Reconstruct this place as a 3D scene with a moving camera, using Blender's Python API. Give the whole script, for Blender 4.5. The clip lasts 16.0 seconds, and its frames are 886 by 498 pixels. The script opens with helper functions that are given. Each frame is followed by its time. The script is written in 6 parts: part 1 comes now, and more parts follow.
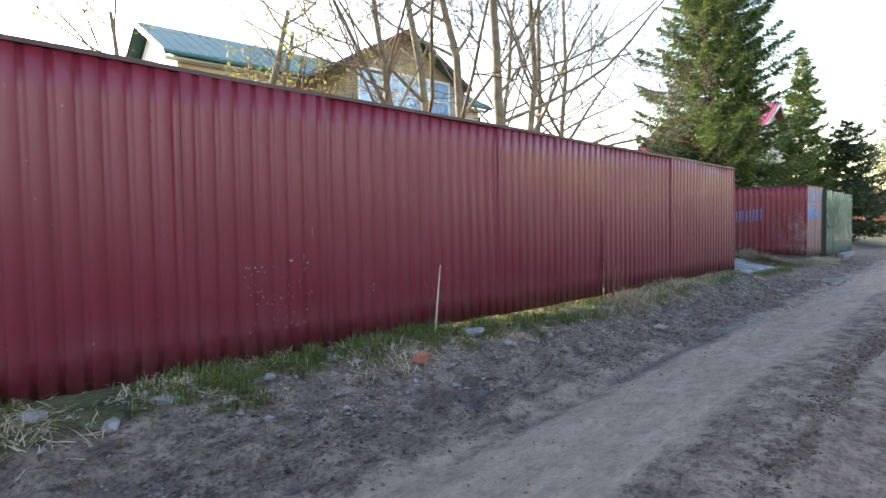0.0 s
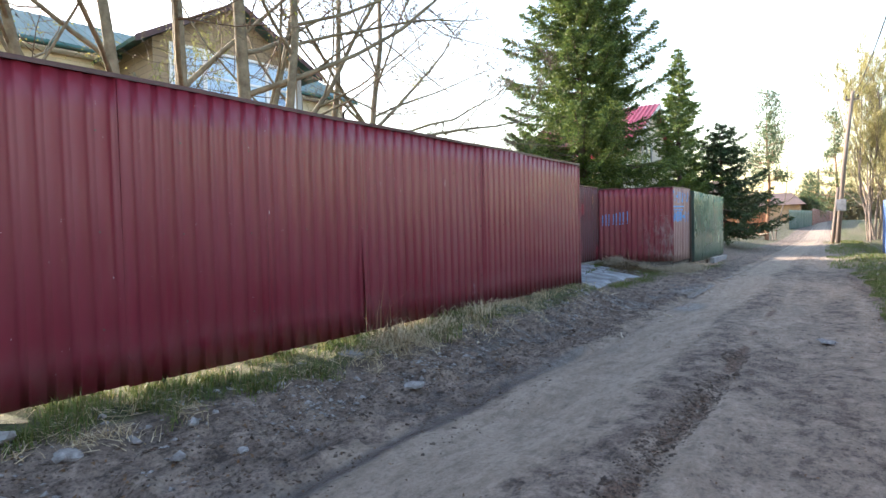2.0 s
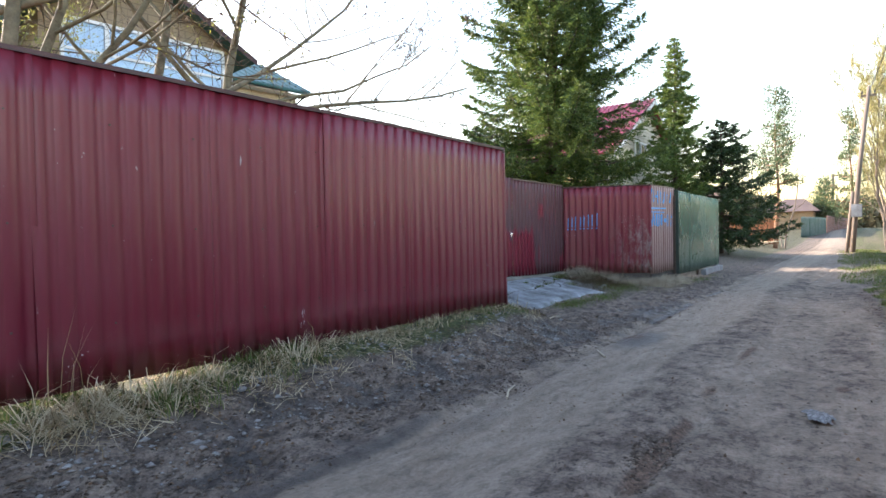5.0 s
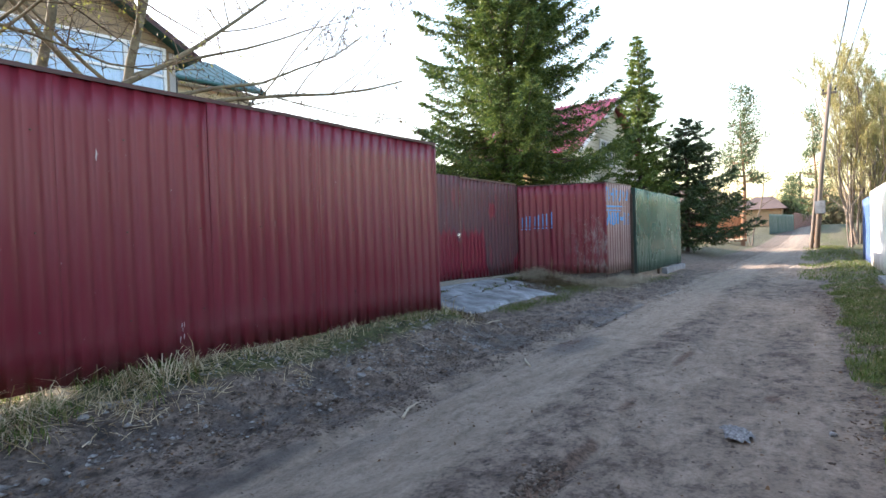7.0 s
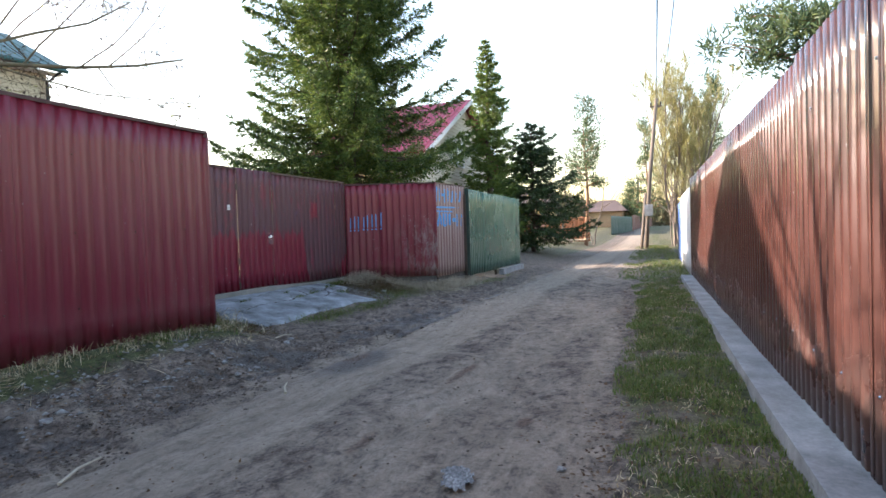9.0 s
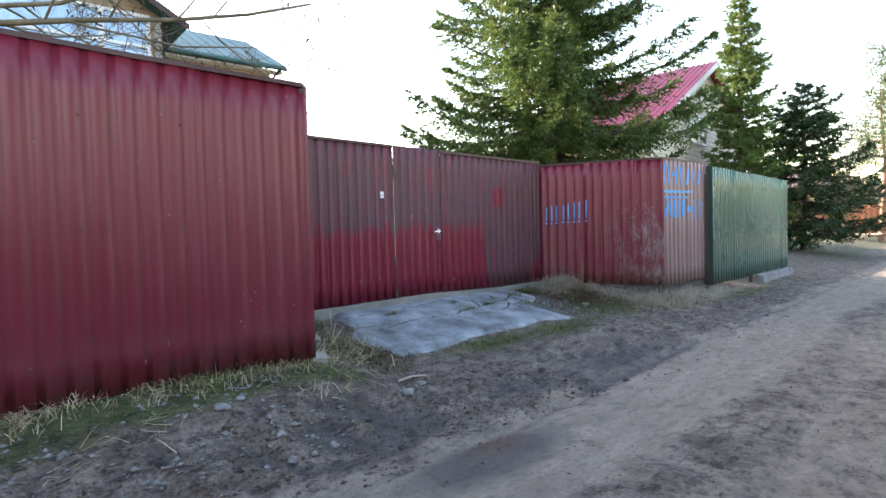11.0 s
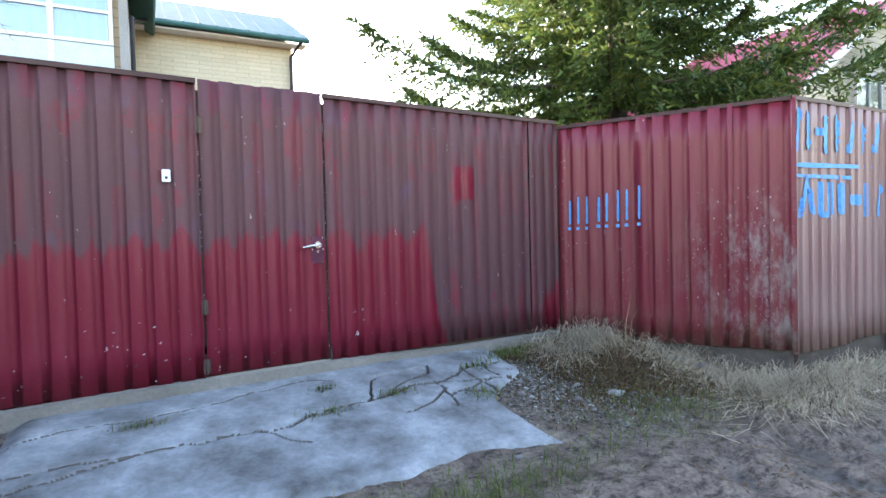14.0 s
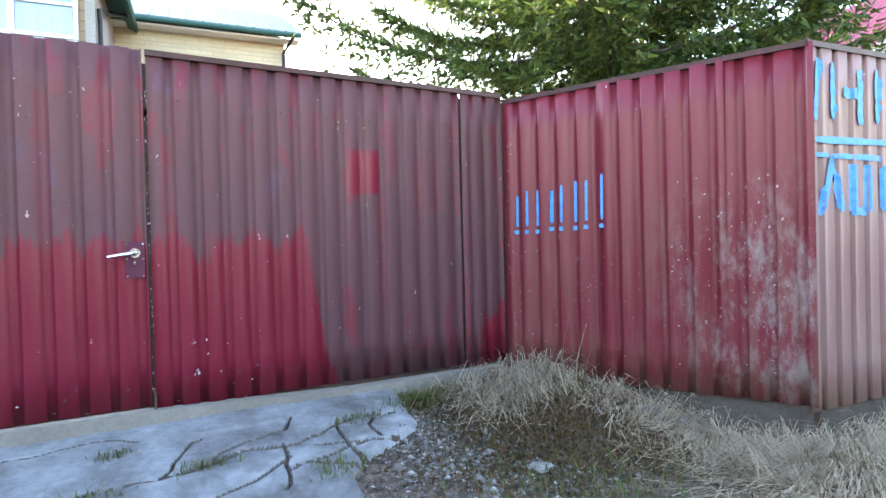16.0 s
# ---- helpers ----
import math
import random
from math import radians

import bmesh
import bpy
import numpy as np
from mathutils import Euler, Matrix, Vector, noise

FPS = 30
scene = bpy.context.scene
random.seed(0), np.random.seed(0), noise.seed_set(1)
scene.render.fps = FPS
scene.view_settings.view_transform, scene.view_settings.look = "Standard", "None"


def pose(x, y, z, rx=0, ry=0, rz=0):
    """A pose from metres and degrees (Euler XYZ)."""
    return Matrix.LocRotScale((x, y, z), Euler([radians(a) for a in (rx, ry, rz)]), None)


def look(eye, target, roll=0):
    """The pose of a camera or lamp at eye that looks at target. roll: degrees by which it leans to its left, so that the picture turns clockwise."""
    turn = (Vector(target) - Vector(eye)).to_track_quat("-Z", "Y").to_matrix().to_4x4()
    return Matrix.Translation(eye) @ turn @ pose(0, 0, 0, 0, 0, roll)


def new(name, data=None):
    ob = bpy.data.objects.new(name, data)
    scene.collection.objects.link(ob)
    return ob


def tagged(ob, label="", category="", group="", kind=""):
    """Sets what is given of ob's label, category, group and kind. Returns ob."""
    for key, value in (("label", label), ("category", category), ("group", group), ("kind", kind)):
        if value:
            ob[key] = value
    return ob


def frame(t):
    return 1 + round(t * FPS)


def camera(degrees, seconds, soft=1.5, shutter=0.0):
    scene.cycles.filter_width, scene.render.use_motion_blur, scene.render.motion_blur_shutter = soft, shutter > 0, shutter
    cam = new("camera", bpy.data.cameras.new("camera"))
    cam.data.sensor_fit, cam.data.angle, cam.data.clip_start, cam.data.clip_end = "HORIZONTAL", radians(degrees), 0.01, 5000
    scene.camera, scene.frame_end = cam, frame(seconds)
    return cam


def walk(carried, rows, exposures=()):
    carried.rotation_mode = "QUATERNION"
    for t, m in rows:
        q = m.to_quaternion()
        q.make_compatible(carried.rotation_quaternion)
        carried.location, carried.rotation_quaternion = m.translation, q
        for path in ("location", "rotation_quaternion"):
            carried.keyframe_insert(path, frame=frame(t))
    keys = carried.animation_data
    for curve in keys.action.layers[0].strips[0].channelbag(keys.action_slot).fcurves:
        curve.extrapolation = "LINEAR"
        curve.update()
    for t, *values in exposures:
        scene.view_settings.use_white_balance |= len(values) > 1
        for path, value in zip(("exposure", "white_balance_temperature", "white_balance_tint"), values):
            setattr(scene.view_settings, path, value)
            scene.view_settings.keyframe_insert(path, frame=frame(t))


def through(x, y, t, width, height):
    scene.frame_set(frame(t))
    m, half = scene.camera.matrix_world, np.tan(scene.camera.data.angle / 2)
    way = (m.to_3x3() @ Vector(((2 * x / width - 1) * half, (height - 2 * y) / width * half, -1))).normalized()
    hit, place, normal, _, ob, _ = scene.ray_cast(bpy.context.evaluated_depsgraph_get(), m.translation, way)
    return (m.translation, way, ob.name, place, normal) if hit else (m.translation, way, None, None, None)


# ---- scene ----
cam = camera(76.3, 16.0)
# seconds, eye, target, roll
PATH = [
    (0, (-0.086, 0.04, 1.208), (1.359, 1.421, 1.127), -0.8),
    (0.5, (0.744, -0.019, 1.167), (2.317, 1.213, 1.093), -1.2),
    (1, (1.508, -0.001, 1.19), (3.139, 1.154, 1.115), -1.3),
    (1.5, (2.283, -0.022, 1.196), (3.912, 1.137, 1.125), -1.4),
    (2, (2.949, -0.05, 1.22), (4.577, 1.111, 1.152), -1.4),
    (2.5, (3.629, -0.011, 1.205), (5.246, 1.164, 1.139), -1.4),
    (3, (4.226, -0.004, 1.212), (5.83, 1.188, 1.148), -1.4),
    (3.5, (4.846, 0.007, 1.188), (6.425, 1.232, 1.124), -1.3),
    (4, (5.311, -0.062, 1.182), (6.893, 1.161, 1.123), -1.2),
    (6.5, (6.168, -0.184, 1.102), (7.807, 0.962, 1.067), -1.3),
    (7, (6.499, -0.363, 1.119), (8.145, 0.773, 1.08), -1.9),
    (7.5, (6.893, -0.585, 1.152), (8.611, 0.437, 1.099), -2.1),
    (8, (7.165, -0.855, 1.163), (8.959, 0.028, 1.117), -2.3),
    (8.5, (7.296, -1.008, 1.185), (9.12, -0.188, 1.139), -2.2),
    (9, (7.542, -0.874, 1.136), (9.398, -0.131, 1.08), -1.8),
    (9.5, (7.952, -0.595, 1.111), (9.801, 0.164, 1.039), -1.6),
    (10, (8.508, -0.4, 1.138), (10.202, 0.661, 1.073), -1.7),
    (12.5, (12.042, 0.598, 1.195), (13.373, 2.089, 1.132), -1.6),
    (13, (12.656, 0.876, 1.229), (13.941, 2.407, 1.167), -1.7),
    (13.5, (13.266, 1.215, 1.225), (14.398, 2.862, 1.168), -1.5),
    (14, (13.787, 1.457, 1.226), (14.876, 3.134, 1.173), -1.5),
    (14.5, (14.272, 1.727, 1.197), (15.282, 3.453, 1.151), -1.5),
    (15, (14.621, 1.776, 1.21), (15.619, 3.509, 1.173), -1.6),
    (15.5, (14.969, 1.792, 1.2), (15.945, 3.537, 1.195), -1.5),
    (16, (15.202, 1.925, 1.188), (16.168, 3.677, 1.164), -1.5),
]
EXPOSURES = [(t, e, 6150, 20) for t, e in ((0.0, 2.6), (0.5, 2.7), (1.5, 2.6), (3.5, 2.5), (7.0, 2.43), (8.5, 2.25), (10.0, 2.55), (12.5, 3.03), (14.5, 3.4), (16.0, 3.62))]
walk(cam, [(t, look(eye, target, roll)) for t, eye, target, roll in PATH], EXPOSURES)

# ---------------------------------------------------------------- light
SUN_AZ, SUN_EL = 97.0, 20.0          # degrees: azimuth counted from +x towards +y
world = bpy.data.worlds.new("sky")
scene.world = world
world.use_nodes = True
wn = world.node_tree.nodes
sky = wn.new("ShaderNodeTexSky")
sky.sky_type, sky.sun_disc = "NISHITA", False
sky.sun_elevation, sky.sun_rotation = radians(SUN_EL), radians(90 - SUN_AZ)
sky.air_density, sky.dust_density, sky.ozone_density = 1.6, 1.6, 1.0
world.node_tree.links.new(sky.outputs[0], wn["Background"].inputs[0])
wn["Background"].inputs[1].default_value = 0.14
sun = new("sun", bpy.data.lights.new("sun", "SUN"))
sun.data.energy, sun.data.angle, sun.data.color = 4.2, radians(0.6), (1.0, 0.86, 0.68)
sun_way = Vector((math.cos(radians(SUN_AZ)) * math.cos(radians(SUN_EL)), math.sin(radians(SUN_AZ)) * math.cos(radians(SUN_EL)), math.sin(radians(SUN_EL))))
sun.matrix_world = look(sun_way * 80, (0, 0, 0))

# ---------------------------------------------------------------- small tools
RNG = np.random.default_rng(7)


def hash2(i, j, seed):
    h = (i.astype(np.int64) * 374761393 + j.astype(np.int64) * 668265263 + seed * 974634777) & 0x7FFFFFFF
    h = ((h ^ (h >> 13)) * 1274126177) & 0x7FFFFFFF
    return ((h ^ (h >> 16)) & 0xFFFF) / 65535.0


def vnoise(x, y, size, seed=0):
    """Smooth value noise, 0 to 1, with lumps of that size in metres."""
    x, y = np.asarray(x, float) / size, np.asarray(y, float) / size
    i, j = np.floor(x), np.floor(y)
    u, v = x - i, y - j
    u, v = u * u * (3 - 2 * u), v * v * (3 - 2 * v)
    a, b, c, d = hash2(i, j, seed), hash2(i + 1, j, seed), hash2(i, j + 1, seed), hash2(i + 1, j + 1, seed)
    return (a * (1 - u) + b * u) * (1 - v) + (c * (1 - u) + d * u) * v


def step(a, b, x):
    u = np.clip((np.asarray(x, float) - a) / (b - a), 0, 1)
    return u * u * (3 - 2 * u)


class Build:
    """Collects faces for one mesh."""

    def __init__(self):
        self.v, self.f = [], []

    def quad(self, *pts):
        n = len(self.v)
        self.v += [tuple(p) for p in pts]
        self.f.append(tuple(range(n, n + len(pts))))
        return self

    def box(self, x0, x1, y0, y1, z0, z1, m=None):
        n = len(self.v)
        pts = [(x0, y0, z0), (x1, y0, z0), (x1, y1, z0), (x0, y1, z0), (x0, y0, z1), (x1, y0, z1), (x1, y1, z1), (x0, y1, z1)]
        self.v += [tuple(m @ Vector(p)) for p in pts] if m else pts
        self.f += [tuple(n + k for k in q) for q in ((3, 2, 1, 0), (4, 5, 6, 7), (0, 1, 5, 4), (1, 2, 6, 5), (2, 3, 7, 6), (3, 0, 4, 7))]
        return self

    def tube(self, pts, radii, sides=8, caps=True):
        pts = [Vector(p) for p in pts]
        n0 = len(self.v)
        for k, p in enumerate(pts):
            d = (pts[min(k + 1, len(pts) - 1)] - pts[max(k - 1, 0)]).normalized()
            a = d.orthogonal().normalized() if abs(d.z) < 0.9 else d.cross(Vector((0, 1, 0))).normalized()
            b = d.cross(a)
            for s in range(sides):
                w = 2 * math.pi * s / sides
                self.v.append(tuple(p + radii[k] * (math.cos(w) * a + math.sin(w) * b)))
        for k in range(len(pts) - 1):
            for s in range(sides):
                q, r = n0 + k * sides, (s + 1) % sides
                self.f.append((q + s, q + r, q + sides + r, q + sides + s))
        if caps:
            self.f.append(tuple(n0 + s for s in reversed(range(sides))))
            self.f.append(tuple(n0 + (len(pts) - 1) * sides + s for s in range(sides)))
        return self

    def prism(self, outline, y0, y1):
        """An outline in x and z drawn out from y0 to y1."""
        n, k = len(self.v), len(outline)
        self.v += [(x, y0, z) for x, z in outline] + [(x, y1, z) for x, z in outline]
        self.f += [tuple(range(n, n + k)), tuple(reversed(range(n + k, n + 2 * k)))]
        self.f += [(n + a, n + k + a, n + k + (a + 1) % k, n + (a + 1) % k) for a in range(k)]
        return self

    def mesh(self, name, material, smooth=False):
        me = bpy.data.meshes.new(name)
        me.from_pydata(self.v, [], self.f)
        me.materials.append(material)
        if smooth:
            me.polygons.foreach_set("use_smooth", [True] * len(me.polygons))
        me.update()
        return me


def array_mesh(name, verts, faces, material, smooth=False):
    """A mesh from numpy arrays; faces all have one number of corners."""
    verts, faces = np.asarray(verts, np.float32), np.asarray(faces, np.int32)
    me = bpy.data.meshes.new(name)
    me.vertices.add(len(verts))
    me.vertices.foreach_set("co", verts.ravel())
    me.loops.add(faces.size)
    me.loops.foreach_set("vertex_index", faces.ravel())
    me.polygons.add(len(faces))
    k = faces.shape[1]
    me.polygons.foreach_set("loop_start", np.arange(0, faces.size, k, dtype=np.int32))
    me.polygons.foreach_set("loop_total", np.full(len(faces), k, np.int32))
    me.materials.append(material)
    if smooth:
        me.polygons.foreach_set("use_smooth", np.ones(len(faces), bool))
    me.update()
    me.validate()
    return me


def thing(name, label, category, group="", kind="", at=(0, 0, 0), turn=0.0):
    ob = new(name)
    ob.matrix_world = pose(*at, 0, 0, turn)
    ob.empty_display_size = 0.1
    return tagged(ob, label, category, group, kind)


def part(name, mesh, parent=None, label="", m=None):
    ob = new(name, mesh)
    if parent is not None:
        ob.parent = parent
    if m is not None:
        ob.matrix_basis = m
    if label:
        ob["label"] = label
    return ob


# ---------------------------------------------------------------- materials
def material(name, rough=0.6, metal=0.0, spec=0.5):
    m = bpy.data.materials.new(name)
    m.use_nodes = True
    b = m.node_tree.nodes["Principled BSDF"]
    b.inputs["Roughness"].default_value, b.inputs["Metallic"].default_value = rough, metal
    b.inputs["Specular IOR Level"].default_value = spec
    return m, m.node_tree.nodes, m.node_tree.links, b


def n_noise(N, L, src, scale, detail=4.0, rough=0.6, warp=(1, 1, 1)):
    mp = N.new("ShaderNodeMapping")
    mp.inputs["Scale"].default_value = warp
    L.new(src, mp.inputs[0])
    n = N.new("ShaderNodeTexNoise")
    n.inputs["Scale"].default_value, n.inputs["Detail"].default_value, n.inputs["Roughness"].default_value = scale, detail, rough
    L.new(mp.outputs[0], n.inputs["Vector"])
    return n.outputs["Fac"]


def n_ramp(N, L, fac, stops):
    r = N.new("ShaderNodeValToRGB")
    e = r.color_ramp.elements
    while len(e) < len(stops):
        e.new(0.5)
    for el, (p, c) in zip(e, stops):
        el.position = p
        el.color = (*c, 1) if not isinstance(c, (int, float)) else (c, c, c, 1)
    L.new(fac, r.inputs[0])
    return r.outputs[0]


def n_mix(N, L, fac, a, b, how="MIX"):
    x = N.new("ShaderNodeMix")
    x.data_type, x.blend_type = "RGBA", how
    for k, val in ((0, fac), (6, a), (7, b)):
        sock = x.inputs[k]
        if isinstance(val, bpy.types.NodeSocket):
            L.new(val, sock)
        elif isinstance(val, (int, float)):
            sock.default_value = val if k == 0 else (val, val, val, 1)
        else:
            sock.default_value = (*val, 1)
    return x.outputs[2]


def n_math(N, L, op, a, b=0.0, clamp=False):
    x = N.new("ShaderNodeMath")
    x.operation, x.use_clamp = op, clamp
    for sock, val in ((x.inputs[0], a), (x.inputs[1], b)):
        if isinstance(val, bpy.types.NodeSocket):
            L.new(val, sock)
        else:
            sock.default_value = val
    return x.outputs[0]


def n_bump(N, L, height, strength, distance, bsdf):
    x = N.new("ShaderNodeBump")
    x.inputs["Strength"].default_value, x.inputs["Distance"].default_value = strength, distance
    L.new(height, x.inputs["Height"])
    L.new(x.outputs[0], bsdf.inputs["Normal"])


def n_pos(N):
    return N.new("ShaderNodeNewGeometry").outputs["Position"]


def n_random(N):
    return N.new("ShaderNodeObjectInfo").outputs["Random"]


def speckled(name, colours, scale, rough=0.8, bump=0.3, dist=0.01, fine=None, spec=0.3, warp=(1, 1, 1), metal=0.0):
    """A plain surface with variation at two scales."""
    m, N, L, b = material(name, rough, metal, spec)
    p = n_pos(N)
    a = n_noise(N, L, p, scale, 5, 0.65, warp)
    f = n_noise(N, L, p, fine or scale * 9, 4, 0.7, warp)
    k = len(colours)
    col = n_ramp(N, L, a, [(0.28 + 0.44 * i / max(k - 1, 1), c) for i, c in enumerate(colours)])
    col = n_mix(N, L, 0.55, col, n_ramp(N, L, f, [(0.25, 0.45), (0.75, 1.0)]), "MULTIPLY")
    L.new(col, b.inputs["Base Color"])
    n_bump(N, L, f, bump, dist, b)
    return m


def painted_sheet(name, base, faded, rough=0.34, dirt=(0.10, 0.085, 0.07), scratch=0.5, dirt_to=0.5, scuff=False, bump=0.15, spec=0.36):
    """Factory-painted profiled steel: slow fading, vertical streaks, chips, splashed soil low down."""
    m, N, L, b = material(name, rough, 0.0, spec)
    p = n_pos(N)
    big = n_noise(N, L, p, 0.9, 4, 0.6)
    streak = n_noise(N, L, p, 7.0, 5, 0.65, (1, 1, 0.06))
    fine = n_noise(N, L, p, 55, 4, 0.7)
    chips = n_noise(N, L, p, 24, 3, 0.55, (1, 1, 0.55))
    col = n_mix(N, L, n_ramp(N, L, streak, [(0.35, 0.0), (0.8, 0.55)]), base, faded)
    col = n_mix(N, L, n_math(N, L, "MULTIPLY", n_ramp(N, L, big, [(0.35, 0.0), (0.7, 1.0)]), 0.35), col, faded)
    sep = N.new("ShaderNodeSeparateXYZ")
    L.new(p, sep.inputs[0])
    low = n_math(N, L, "SUBTRACT", 1.0, n_math(N, L, "DIVIDE", n_math(N, L, "SUBTRACT", sep.outputs[2], 0.15), dirt_to), True)
    soil = n_math(N, L, "MULTIPLY", n_math(N, L, "MULTIPLY", low, n_ramp(N, L, n_noise(N, L, p, 5, 6, 0.75), [(0.35, 0.0), (0.75, 1.0)])), 0.75)
    col = n_mix(N, L, soil, col, dirt)
    chip = n_ramp(N, L, chips, [(0.735, 0.0), (0.765, scratch)])
    col = n_mix(N, L, chip, col, (0.42, 0.40, 0.40))
    if scuff:
        # scraped bare and chalky towards the corner post, mossy film in the middle
        near = n_math(N, L, "DIVIDE", n_math(N, L, "SUBTRACT", sep.outputs[0], 17.96), 0.26, True)
        below = n_math(N, L, "DIVIDE", n_math(N, L, "SUBTRACT", 1.62, sep.outputs[2]), 0.6, True)
        worn = n_ramp(N, L, n_noise(N, L, p, 6.5, 7, 0.78, (1, 1, 0.45)), [(0.47, 0.0), (0.62, 0.85)])
        col = n_mix(N, L, n_math(N, L, "MULTIPLY", n_math(N, L, "MULTIPLY", near, below), worn), col, (0.30, 0.28, 0.26))
        film = n_ramp(N, L, n_noise(N, L, p, 3.2, 5, 0.7, (5.0, 5.0, 0.30)), [(0.44, 0.0), (0.60, 0.42)])
        under = n_math(N, L, "DIVIDE", n_math(N, L, "SUBTRACT", 1.75, sep.outputs[2]), 1.3, True)
        col = n_mix(N, L, n_math(N, L, "MULTIPLY", film, under), col, (0.165, 0.115, 0.08))
    col = n_mix(N, L, n_math(N, L, "MULTIPLY", n_random(N), 0.22), col, faded)
    L.new(col, b.inputs["Base Color"])
    r = n_ramp(N, L, big, [(0.3, rough - 0.06), (0.7, rough + 0.1)])
    r = n_mix(N, L, soil, r, (0.85, 0.85, 0.85))
    L.new(r, b.inputs["Roughness"])
    n_bump(N, L, n_mix(N, L, 0.3, n_noise(N, L, p, 3.0, 2, 0.5), fine), bump, 0.006, b)
    return m


RED = painted_sheet("wine_red_sheet", (0.112, 0.0075, 0.017), (0.150, 0.020, 0.034))
BROWN = painted_sheet("brown_sheet", (0.050, 0.018, 0.013), (0.085, 0.036, 0.028), 0.17, bump=0.04, spec=0.9)
GREEN = painted_sheet("green_sheet", (0.012, 0.070, 0.048), (0.030, 0.115, 0.080), 0.24, bump=0.07, spec=0.5)
GREEN_EDGE = painted_sheet("dark_green_sheet", (0.012, 0.035, 0.03), (0.02, 0.05, 0.04), 0.4)
WORN = painted_sheet("worn_red_sheet", (0.135, 0.008, 0.022), (0.165, 0.030, 0.042), 0.34, (0.19, 0.16, 0.11), 0.9, 0.45, True)
FADED = painted_sheet("sun_faded_red_sheet", (0.175, 0.075, 0.078), (0.31, 0.225, 0.205), 0.36, (0.24, 0.19, 0.14), 0.9, 0.8)
PALE_SHEET = painted_sheet("pale_sheet", (0.55, 0.56, 0.58), (0.66, 0.66, 0.66), 0.4)
BLUE_SHEET = painted_sheet("blue_sheet", (0.03, 0.08, 0.24), (0.07, 0.13, 0.3), 0.4)
FAR_GREEN = painted_sheet("far_green_sheet", (0.02, 0.07, 0.06), (0.05, 0.10, 0.09), 0.5)
FAR_BROWN = painted_sheet("far_brown_sheet", (0.10, 0.035, 0.03), (0.16, 0.08, 0.07), 0.5)
FAR_ORANGE = painted_sheet("far_orange_boards", (0.36, 0.13, 0.06), (0.42, 0.2, 0.11), 0.7)


RETURN_PAINT = painted_sheet("brown_red_overpaint", (0.082, 0.020, 0.030), (0.125, 0.050, 0.062), 0.45, scratch=0.8, spec=0.3)


